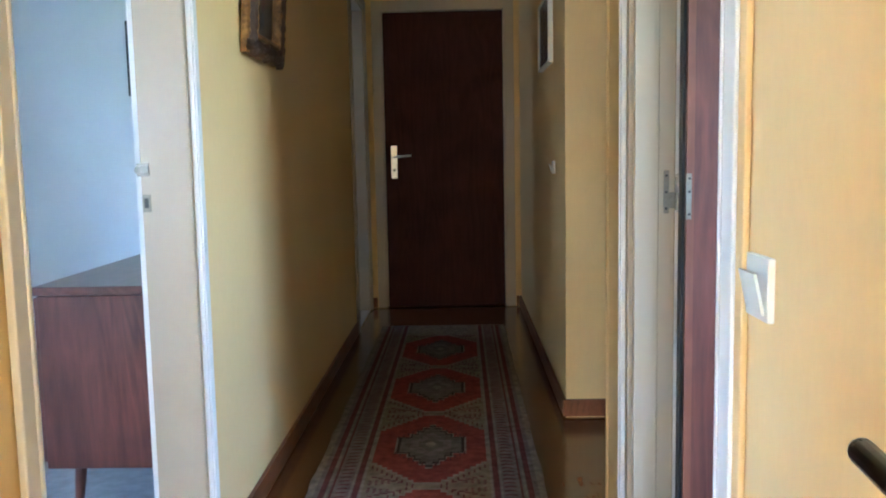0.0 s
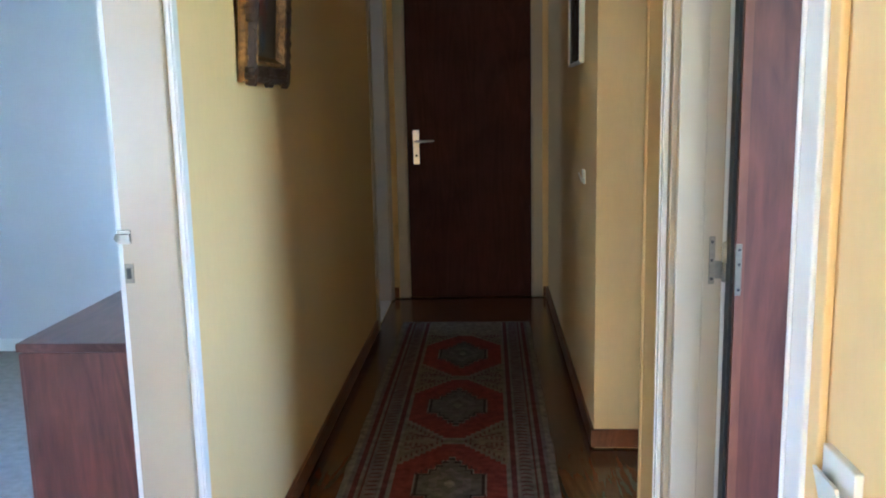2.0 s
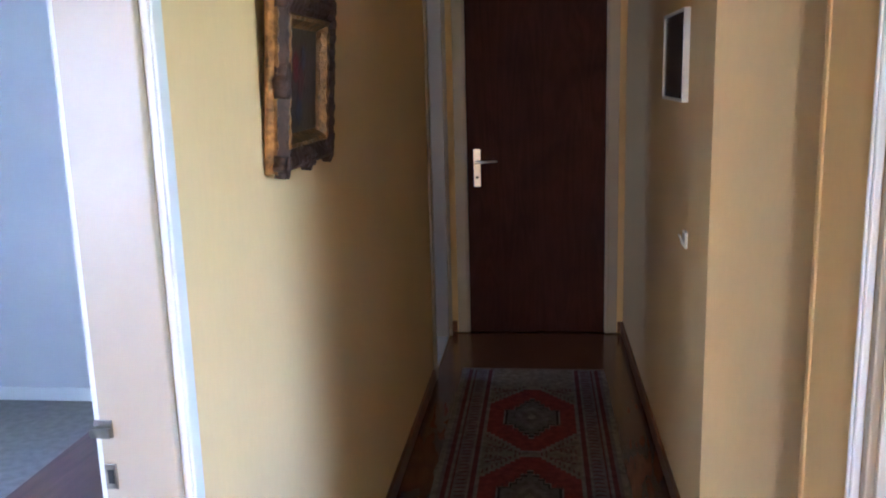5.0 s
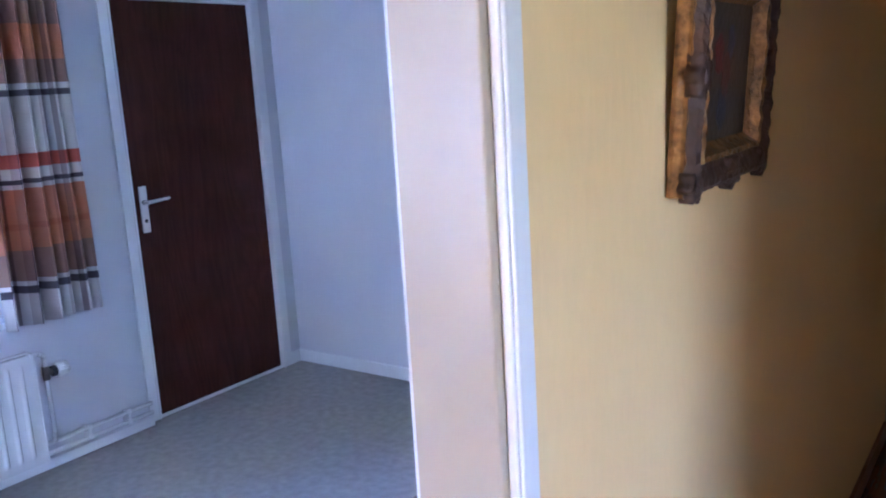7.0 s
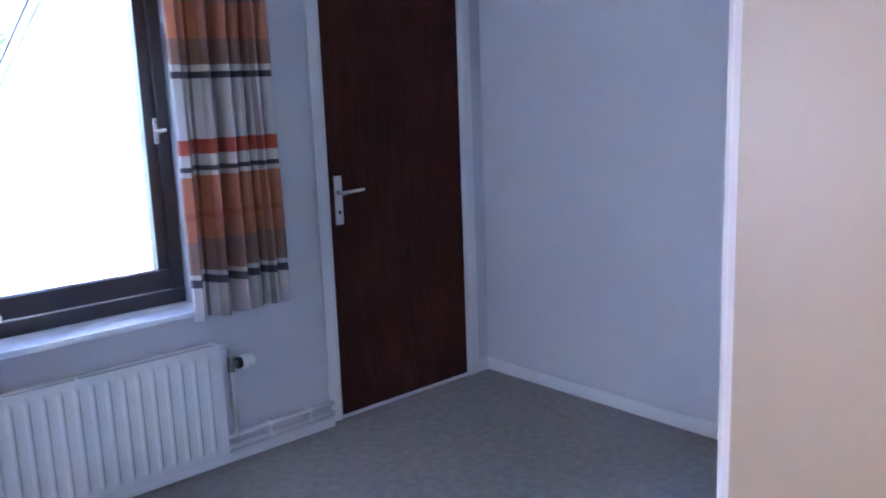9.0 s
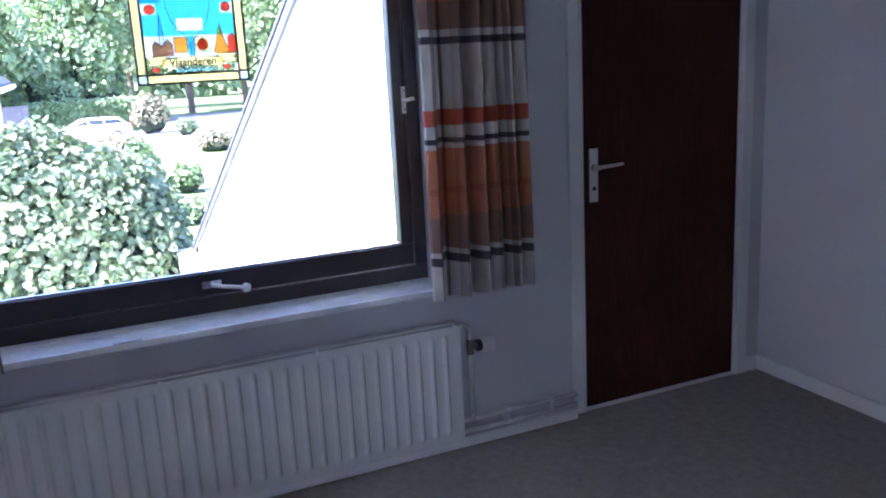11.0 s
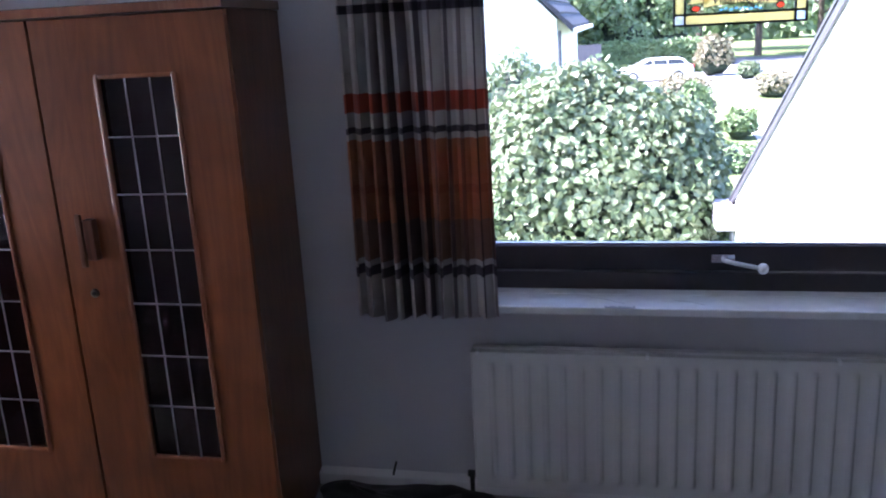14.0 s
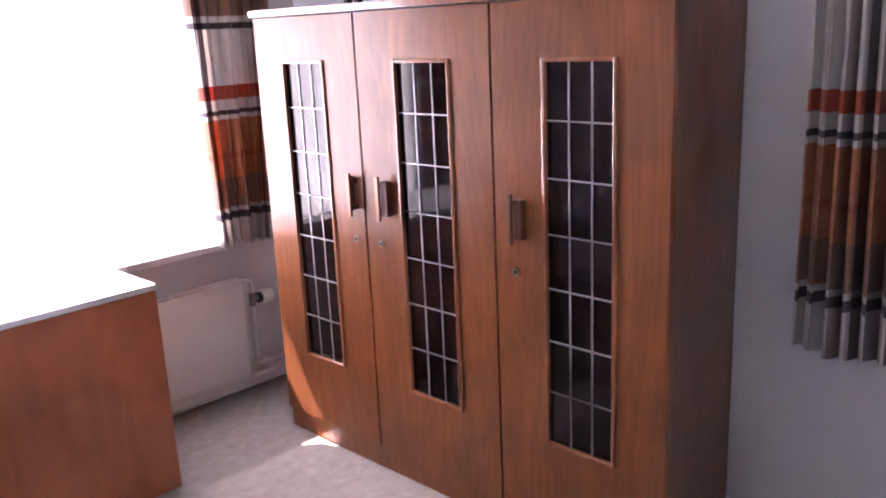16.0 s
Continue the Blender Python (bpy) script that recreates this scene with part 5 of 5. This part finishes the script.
# net curtain of the sunny window
def net():
    m = bpy.data.materials.new("white_net")
    m.use_nodes = True
    N, L = m.node_tree.nodes, m.node_tree.links
    out = next(n for n in N if n.type == "OUTPUT_MATERIAL")
    tr, tl, df = N.new("ShaderNodeBsdfTransparent"), N.new("ShaderNodeBsdfTranslucent"), N.new("ShaderNodeBsdfDiffuse")
    m1, m2, nz, mr = N.new("ShaderNodeMixShader"), N.new("ShaderNodeMixShader"), N.new("ShaderNodeTexNoise"), N.new("ShaderNodeMapRange")
    tr.inputs["Color"].default_value = (1, 1, 1, 1)
    tl.inputs["Color"].default_value = df.inputs["Color"].default_value = (0.78, 0.79, 0.81, 1)
    nz.inputs["Scale"].default_value = 30
    mr.inputs["To Min"].default_value, mr.inputs["To Max"].default_value = 0.982, 0.995
    L.new(nz.outputs["Fac"], mr.inputs["Value"])
    m1.inputs[0].default_value = 0.6
    L.new(tl.outputs[0], m1.inputs[1])
    L.new(df.outputs[0], m1.inputs[2])
    L.new(mr.outputs["Result"], m2.inputs[0])
    L.new(tr.outputs[0], m2.inputs[1])
    L.new(m1.outputs[0], m2.inputs[2])
    L.new(m2.outputs[0], out.inputs["Surface"])
    return m


nc = thing("net_curtain", (0, SY + 0.035, 0), "thin white net curtain across the sunny window", "net curtain")
bm = bmesh.new()
rows = []
for z, x0 in ((0.735, -3.05), (0.80, -3.085), (0.86, -3.14), (0.98, -3.17), (1.10, -3.18), (1.28, -3.20), (2.33, -3.20)):
    rows.append([bm.verts.new((x0 + (-1.96 - x0) * i / 240, 0.014 * math.sin(i * 0.62) + 0.006 * math.sin(i * 0.23), z)) for i in range(241)])
for r0, r1 in zip(rows, rows[1:]):
    for i in range(240):
        bm.faces.new((r0[i], r0[i + 1], r1[i + 1], r1[i]))
part("cloth", bm, net(), nc, smooth=True)

# ---- outdoors ----
GZ = -2.65
M_GRASS = mat("lawn", (0.135, 0.175, 0.065), 0.9, dark=0.6, scale=0.4, fine=25, bump=0.5, spec=0.1)
M_ROAD = mat("asphalt", (0.10, 0.10, 0.105), 0.8, dark=0.7, scale=0.5, fine=60, bump=0.2)
M_PAVE = mat("pale_paving", (0.30, 0.29, 0.27), 0.85, dark=0.75, scale=1.0, fine=30, bump=0.3)
M_RENDER = mat("white_render", (0.80, 0.80, 0.78), 0.8, dark=0.95, scale=0.8, fine=60, bump=0.2)
M_TILES = mat("blue_grey_roof_tile", (0.035, 0.036, 0.042), 0.75, dark=0.7, scale=2, fine=30, rand=0.1, spec=0.2)
M_VERGE = mat("grey_verge_board", (0.055, 0.055, 0.065), 0.6, dark=0.8)
M_BARK = mat("grey_bark", (0.10, 0.075, 0.055), 0.9, dark=0.5, scale=6, fine=30, bump=0.8)
M_EAVE = mat("grey_eave_paint", (0.30, 0.285, 0.29), 0.7, dark=0.85)
M_FENCE = mat("grey_fence_board", (0.085, 0.08, 0.09), 0.8, dark=0.7, stretch=(1, 1, 0.1))
# near-black green: shade between the leaves, put into the colour
M_CORE = mat("foliage_inner_shade", (0.018, 0.032, 0.012), 0.9, dark=0.5)
L_BUSH = leaf_mat("broad_leaf", (0.075, 0.115, 0.045), (0.175, 0.205, 0.105), 0.5)
L_TREE = leaf_mat("tree_leaf", (0.10, 0.15, 0.055), (0.20, 0.26, 0.115), 0.5)
L_HEDGE = leaf_mat("hedge_leaf", (0.08, 0.13, 0.045), (0.16, 0.22, 0.085), 0.5)
L_DRY = leaf_mat("dry_pale_shrub", (0.14, 0.14, 0.07), (0.24, 0.20, 0.12), 0.6)

tagged(part("ground", boxm(-1500, -4.2, -1500, 1500, GZ - 0.3, GZ), M_GRASS), "lawn and garden ground reaching the horizon", "ground", kind="structure")
tagged(part("ground_east", boxm(-4.2, 1500, -1500, 1500, GZ - 0.3, GZ - 0.1), M_GRASS), "ground around the house", "ground", kind="structure")
tagged(part("road", boxm(-80, -60.5, 9.6, 90, GZ, GZ + 0.02), M_ROAD), "grey asphalt road beyond the gardens", "road", kind="structure")
tagged(part("pavement_drive", boxm(-70, -46, -3, 9.5, GZ, GZ + 0.03), M_PAVE), "pale paved drive with the parked car", "pavement", kind="structure")
tagged(part("pavement_path", boxm(-36.4, -20, 5.9, 9.5, GZ, GZ + 0.03), M_PAVE), "pale garden path", "pavement", kind="structure")


def leaves(name, pts, nrm, size, material, parent, seed, droop=0.5, jit=0.55):
    """One mesh of folded leaves at the points."""
    g = np.random.default_rng(seed)
    n = len(pts)
    nrm = nrm + g.normal(0, jit, (n, 3))
    nrm /= np.linalg.norm(nrm, axis=1, keepdims=True)
    down = np.array([0, 0, -1.0]) * droop + g.normal(0, 0.6, (n, 3))
    tip = down - (down * nrm).sum(1, keepdims=True) * nrm
    tip /= np.linalg.norm(tip, axis=1, keepdims=True)
    side = np.cross(nrm, tip)
    s = (size * g.uniform(0.65, 1.25, n))[:, None]
    fold = 0.16
    shape = [(0, 0, 0), (0.32, 0.42, fold), (0.72, 0.30, fold * 0.7), (1.0, 0, -0.06), (0.72, -0.30, fold * 0.7), (0.32, -0.42, fold)]
    v = np.stack([pts + s * (a * tip + b * side + c * nrm) for a, b, c in shape], 1).reshape(-1, 3)
    base = np.arange(n)[:, None] * 6
    f = np.concatenate([base + np.array([[0, 1, 2, 3]]), base + np.array([[0, 3, 4, 5]])])
    me = bpy.data.meshes.new(name)
    me.from_pydata(v.tolist(), [], f.tolist())
    me.materials.append(material)
    ob = new(name, me)
    ob.parent = parent
    return ob


def dome_points(n, c, r, seed, power=2.4, zmin=-0.2, lump=0.09):
    """Points on an uneven superellipsoid, with outward normals."""
    g = np.random.default_rng(seed)
    d = g.normal(0, 1, (n, 3))
    d = d[d[:, 2] > zmin * np.linalg.norm(d, axis=1)]
    d /= np.linalg.norm(d, axis=1, keepdims=True)
    k = (np.abs(d) ** power).sum(1) ** (-1 / power)
    bump = 1 + lump * (np.sin(5.1 * d[:, 0] + 3.3 * d[:, 2] + seed) + np.sin(6.7 * d[:, 1] - 4.1 * d[:, 2]) + 0.7 * np.sin(11 * d[:, 1] + 9 * d[:, 0]))
    rad = k * bump * g.uniform(0.9, 1.03, len(d))
    return np.array(c) + d * rad[:, None] * np.array(r), d / np.array(r) * np.mean(r)


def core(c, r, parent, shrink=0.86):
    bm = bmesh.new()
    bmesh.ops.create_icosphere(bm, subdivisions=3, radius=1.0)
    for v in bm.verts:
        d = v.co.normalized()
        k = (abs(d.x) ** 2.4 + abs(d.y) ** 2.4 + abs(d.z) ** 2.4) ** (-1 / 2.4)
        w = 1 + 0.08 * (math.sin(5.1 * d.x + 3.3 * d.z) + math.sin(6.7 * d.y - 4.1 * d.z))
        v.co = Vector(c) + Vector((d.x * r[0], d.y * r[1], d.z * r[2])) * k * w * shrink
    # solid dark body that paints the bush's shaded inside
    return part("shade_core", bm, M_CORE, parent)


def bush(name, c, r, n, size, material, label, seed, category="bush", group="", lump=0.09):
    ob = thing(name, (0, 0, 0), label, category, group)
    pts, nm = dome_points(n, c, r, seed, lump=lump)
    tagged(leaves("foliage", pts, nm, size, material, ob, seed), kind="stuff")
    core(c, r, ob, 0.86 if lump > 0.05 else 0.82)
    return ob


big = bush("garden_bush", (-13.2, 1.20, -2.72), (2.1, 2.1, 3.40), 48000, 0.115, L_BUSH, "huge rounded broad-leaved garden bush below the window", 4, lump=0.03)
bush("column_shrub", (-28.7, 3.75, -1.72), (0.52, 0.50, 1.02), 1600, 0.15, L_HEDGE, "tall clipped dark green garden shrub", 11, "shrub")
bush("round_shrub", (-30.8, 5.37, -2.22), (0.52, 0.52, 0.48), 1300, 0.13, L_HEDGE, "rounded dark green shrub on the lawn", 12, "shrub")
bush("low_shrub", (-34.0, 3.70, -1.80), (1.0, 1.1, 0.98), 1700, 0.17, L_DRY, "pale dry garden shrub", 13, "shrub")
bush("low_shrub", (-25.2, 4.60, -2.45), (1.0, 0.85, 0.40), 1500, 0.13, L_HEDGE, "low green garden shrub", 14, "shrub")
bush("house_shrub", (-21.0, -0.6, -1.40), (1.2, 1.7, 1.95), 3200, 0.16, L_BUSH, "leafy shrub in front of the white house", 15, "shrub")
bush("dark_shrub", (-50.0, -0.25, -1.90), (1.2, 1.15, 0.88), 1600, 0.2, L_HEDGE, "dark low shrub beside the fence", 16, "shrub")
bush("drive_shrub", (-60.0, 7.25, -1.50), (1.1, 1.15, 1.25), 1200, 0.26, L_DRY, "brownish shrub beside the parked car", 17, "shrub")
bush("drive_shrub", (-56.0, 8.85, -2.15), (0.62, 0.64, 0.52), 900, 0.17, L_BUSH, "light green clipped shrub beside the drive", 18, "shrub")
bush("lawn_shrub", (-45.0, 8.75, -2.2), (1.2, 1.0, 0.62), 1200, 0.18, L_DRY, "pale green shrub on the lawn", 19, "shrub")
bush("hedge_shrub", (-67.0, 2.3, -0.75), (1.25, 1.3, 1.70), 1700, 0.25, L_TREE, "rounded light green shrub behind the hedge", 20, "shrub")

for x, y, h_, w_, k in ((-70.0, -2.6, 3.0, 2.1, 31), (-72.0, 0.6, 3.8, 2.3, 32), (-73.0, 4.4, 3.5, 2.3, 33), (-71.0, -6.4, 3.8, 2.5, 34)):
    bush("tall_shrub", (x, y, GZ + h_ * 0.95), (w_, w_, h_), 3400, 0.42, L_HEDGE if k % 2 else L_TREE, "tall dense green shrub behind the hedge", k, "shrub", "tall shrubs behind the hedge", 0.12)

hd = thing("clipped_hedge", (0, 0, 0), "long clipped green hedge behind the parked car", "hedge")
g = np.random.default_rng(21)
n = 5200
p = np.stack([g.uniform(-65.3, -63.7, n), g.uniform(-0.2, 6.8, n), g.uniform(GZ, -0.46, n)], 1)
nm = np.tile([[1.0, 0, 0.3]], (n, 1))
top = g.random(n) < 0.35
p[top, 2] = -0.46 + g.normal(0, 0.06, top.sum())
nm[top] = (0.2, 0, 1)
p[~top, 0] = -63.7 + g.normal(0, 0.08, (~top).sum())
tagged(leaves("foliage", p, nm, 0.24, L_HEDGE, hd, 22), kind="stuff")
# dark block that paints the hedge's shaded inside
part("shade_core", boxm(-65.2, -63.8, -0.1, 6.7, GZ, -0.55), M_CORE, hd)


def tree(at, height, spread, seed, label, n=2600, size=0.55, material=None):
    ob = thing("tree", at, label, "tree", "trees behind the gardens")
    rnd = random.Random(seed)
    bm = cyl(bmesh.new(), (0, 0, 0), (0.1, 0.1, height * 0.62), 0.34, 0.14, 10)
    tips = []
    for k in range(9):
        a, h0 = k * 2.4 + rnd.random(), height * (0.22 + 0.05 * k)
        e = Vector((math.cos(a) * spread * rnd.uniform(0.45, 0.8), math.sin(a) * spread * rnd.uniform(0.45, 0.8), h0 + height * rnd.uniform(0.12, 0.3)))
        cyl(bm, (0.03, 0.03, h0), e, 0.11, 0.03, 7)
        tips.append(e)
    part("trunk", bm, M_BARK, ob)
    g = np.random.default_rng(seed)
    pts, nms = [], []
    cs = [(e, spread * rnd.uniform(0.35, 0.55)) for e in tips] + [(Vector((rnd.uniform(-0.4, 0.4) * spread, rnd.uniform(-0.4, 0.4) * spread, height * rnd.uniform(0.55, 0.92))), spread * rnd.uniform(0.35, 0.55)) for _ in range(9)]
    for c, r in cs:
        q, m_ = dome_points(n // len(cs), c, (r, r, r * 0.75), rnd.randrange(9999), 2.0, -1.0, 0.12)
        pts.append(q)
        nms.append(m_)
    tagged(leaves("crown", np.concatenate(pts), np.concatenate(nms), size, material or L_TREE, ob, seed, 0.3, 0.8), kind="stuff")
    return ob


for k, (x, y, h_, s_) in enumerate([(-58, -13, 12, 4.5), (-66, -3, 10, 4.2), (-62, -5.5, 8, 3.4), (-78, 4, 13, 5), (-82, 13, 12, 5), (-80, 22, 12, 5), (-92, 32, 13, 6), (-95, 9, 15, 6), (-70, -22, 13, 5), (-96, -10, 15, 6), (-77, 2.0, 7.0, 3.0), (-90, 44, 13, 6), (-92, 20, 14, 6)]):
    tree((x, y, GZ), h_, s_, 40 + k, "leafy green tree beyond the road" if k % 2 else "tall spreading green tree behind the hedge")
wd_ = thing("far_woods", (0, 0, 0), "far row of dense green trees closing the view", "woods", kind="stuff")
g = np.random.default_rng(77)
n = 9000
p = np.stack([g.uniform(-128, -120, n), g.uniform(-75, 85, n), GZ + 13 * g.random(n) ** 0.8], 1)
p[:, 2] += 2.0 * np.sin(p[:, 1] * 0.31) * (p[:, 2] - GZ) / 13
leaves("foliage", p, np.tile([[1.0, 0, 0.5]], (n, 1)), 1.5, L_TREE, wd_, 78)

# white house across the garden, gable end towards the window
hs = thing("white_house", (0, 0, 0), "white rendered house with a blue-grey tiled gable roof", "house")
EY, EZ, RYH, RZH = -0.13, 1.51, -4.6, 6.15
part("wall", prism(bmesh.new(), [(-9.07, GZ), (EY, GZ), (EY, EZ), (RYH, RZH - 0.1), (-9.07, EZ)], "x", -35.0, -25.0), M_RENDER, hs)
for s in (1, -1):
    ey = RYH + s * (EY - RYH + 0.45)
    ez = EZ - 0.36
    bm = bmesh.new()
    prism(bm, [(RYH, RZH), (ey, ez), (ey, ez + 0.14), (RYH, RZH + 0.16)], "x", -35.2, -24.7)
    roof = part("roof", bm, M_TILES, hs)
    run = math.hypot(ey - RYH, ez - RZH)
    for k in range(14):
        f0 = k / 14
        y, z = RYH + (ey - RYH) * f0, RZH + 0.16 + (ez - RZH - 0.02) * f0
        y2, z2 = RYH + (ey - RYH) * (f0 + 1 / 14), RZH + 0.16 + (ez - RZH - 0.02) * (f0 + 1 / 14)
        part("tile_course", prism(bmesh.new(), [(y, z), (y2, z2 + 0.05), (y2, z2), (y, z - 0.04)], "x", -35.15, -24.75), M_TILES, roof)
    part("gutter", boxm(-35.1, -24.75, *sorted((ey, ey + s * 0.14)), ez - 0.02, ez + 0.10, bev=0.02), M_RENDER, hs)
part("downpipe", cyl(bmesh.new(), (-24.9, EY + 0.08, GZ), (-24.9, EY + 0.08, EZ - 0.3), 0.05), M_VERGE, hs)
fn = thing("board_fence", (0, 0, 0), "grey board fence beside the white house", "fence")
for k in range(9):
    part("board", boxm(-55.05, -55.0, -1.22 + k * 0.16, -1.07 + k * 0.16, GZ, -0.16), M_FENCE, fn)
for z in (-2.2, -1.1):
    part("rail", boxm(-55.12, -55.055, -1.22, 0.22, z, z + 0.1), M_FENCE, fn)

# neighbouring gable that runs out beside the window
ng = thing("neighbour_gable", (0, 0, 0), "white gable wall of the adjoining house with a sloping verge", "house")
GX, GEZ, SL = -11.6, -0.64, 0.455
def verge(x):
    return GEZ + SL * (x - GX)
part("wall", prism(bmesh.new(), [(GX + 0.1, GZ), (-4.06, GZ), (-4.06, verge(-4.06) - 0.03), (GX + 0.1, verge(GX + 0.1) - 0.03)], "y", 2.99, 3.22), M_RENDER, ng)
part("roof", prism(bmesh.new(), [(GX - 0.35, verge(GX - 0.35) + 0.05), (-4.06, verge(-4.06) + 0.05), (-4.06, verge(-4.06) + 0.075), (GX - 0.35, verge(GX - 0.35) + 0.075)], "y", 2.99, 9.0), M_TILES, ng)
part("verge_board", prism(bmesh.new(), [(GX - 0.35, verge(GX - 0.35) - 0.03), (-4.06, verge(-4.06) - 0.03), (-4.06, verge(-4.06) + 0.045), (GX - 0.35, verge(GX - 0.35) + 0.045)], "y", 2.965, 2.988), M_VERGE, ng, "grey verge board")
part("verge_trim", prism(bmesh.new(), [(GX - 0.35, verge(GX - 0.35) + 0.047), (-4.06, verge(-4.06) + 0.047), (-4.06, verge(-4.06) + 0.075), (GX - 0.35, verge(GX - 0.35) + 0.075)], "y", 2.955, 2.988), M_VERGE, ng)
part("eave_box", boxm(GX - 0.42, GX + 0.26, 2.76, 9.0, GEZ - 0.34, GEZ - 0.09, bev=0.01), M_EAVE, ng, "pale boxed eave")
part("gutter", boxm(GX - 0.58, GX - 0.44, 2.93, 9.0, GEZ - 0.24, GEZ - 0.10, bev=0.03), M_VERGE, ng)
part("corner_post", boxm(GX - 0.15, GX + 0.09, 2.96, 3.2, GZ, GEZ - 0.35, bev=0.01), M_EAVE, ng)

# parked car
car = thing("parked_car", (-57.0, 3.4, GZ + 0.03), "white estate car parked on the paved drive", "car", rz=186)
M_CARP = mat("white_car_paint", (0.62, 0.63, 0.65), 0.25, dark=0.97, bump=0.0, coat=0.6)
M_CARG = mat("car_window", (0.05, 0.06, 0.075), 0.12, dark=0.8, bump=0.0)
M_TYRE = mat("tyre_rubber", (0.06, 0.06, 0.06), 0.8)
bm = bmesh.new()
prism(bm, [(-2.25, 0.35), (2.2, 0.32), (2.28, 0.6), (2.2, 0.9), (1.25, 0.98), (-2.1, 1.0), (-2.3, 0.85)], "x", -0.88, 0.88)
bmesh.ops.bevel(bm, geom=bm.edges[:], offset=0.05, segments=2, affect="EDGES")
part("body", bm, M_CARP, car, smooth=True)
bm = bmesh.new()
prism(bm, [(-2.1, 0.98), (1.3, 0.96), (0.45, 1.36), (-0.2, 1.42), (-1.6, 1.38)], "x", -0.76, 0.76)
bmesh.ops.bevel(bm, geom=bm.edges[:], offset=0.05, segments=2, affect="EDGES")
cab_ = part("cabin", bm, M_CARP, car, smooth=True)
for pts in ([(-1.75, 1.04), (-0.75, 1.04), (-0.75, 1.31), (-1.55, 1.29)], [(-0.68, 1.04), (0.15, 1.04), (0.15, 1.33), (-0.68, 1.31)], [(0.22, 1.04), (1.0, 1.04), (0.42, 1.29), (0.22, 1.32)]):
    for a, b in ((0.755, 0.775), (-0.775, -0.755)):
        part("side_window", prism(bmesh.new(), pts, "x", a, b), M_CARG, cab_)
for y in (-1.35, 1.4):
    for x in (-0.8, 0.8):
        wl = part("wheel", cyl(bmesh.new(), (x - 0.1, y, 0.32), (x + 0.1, y, 0.32), 0.32, seg=20), M_TYRE, car)
        part("rim", cyl(bmesh.new(), (x - 0.11, y, 0.32), (x + 0.11, y, 0.32), 0.2, seg=16), M_STEEL, wl)
for x in (-0.8, 0.5):
    part("headlight", boxm(x, x + 0.3, 2.15, 2.24, 0.65, 0.8, bev=0.02), M_SWITCH, car)
M_LENS = mat("red_lamp_lens", (0.4, 0.02, 0.02), 0.2)
for x in (-0.86, 0.55):
    part("tail_light", boxm(x, x + 0.31, -2.31, -2.2, 0.7, 0.95, bev=0.02), M_LENS, car)

# black bag lying by the wardrobe
bag = thing("black_bag", (-3.55, 0.99, 0.0), "flat crumpled black bag on the carpet by the wardrobe", "bag")
bm = bmesh.new()
bmesh.ops.create_grid(bm, x_segments=26, y_segments=36, size=1.0)
for v in bm.verts:
    x, y = v.co.x, v.co.y
    e = max(0.0, 1 - abs(x) ** 4) * max(0.0, 1 - abs(y) ** 4)
    wob = noise.noise(Vector((x * 2.2, y * 3.1, 4.0)))
    v.co = Vector((x * 0.16 * (1 + 0.1 * math.sin(5 * y)), y * 0.30 * (1 + 0.06 * math.sin(7 * x)), 0.004 + e ** 0.5 * (0.032 + 0.022 * wob)))
c = part("cloth", bm, mat("black_nylon", (0.012, 0.012, 0.014), 0.6, dark=0.6, scale=14, fine=200, bump=0.4), bag, smooth=True)
c.modifiers.new("thickness", "SOLIDIFY").thickness = 0.003
part("strap", tube(bmesh.new(), [(-0.10, -0.20, 0.036), (-0.02, -0.08, 0.055), (0.03, 0.08, 0.058), (-0.06, 0.2, 0.044)], 0.006, 8), M_BLACK, bag, smooth=True)
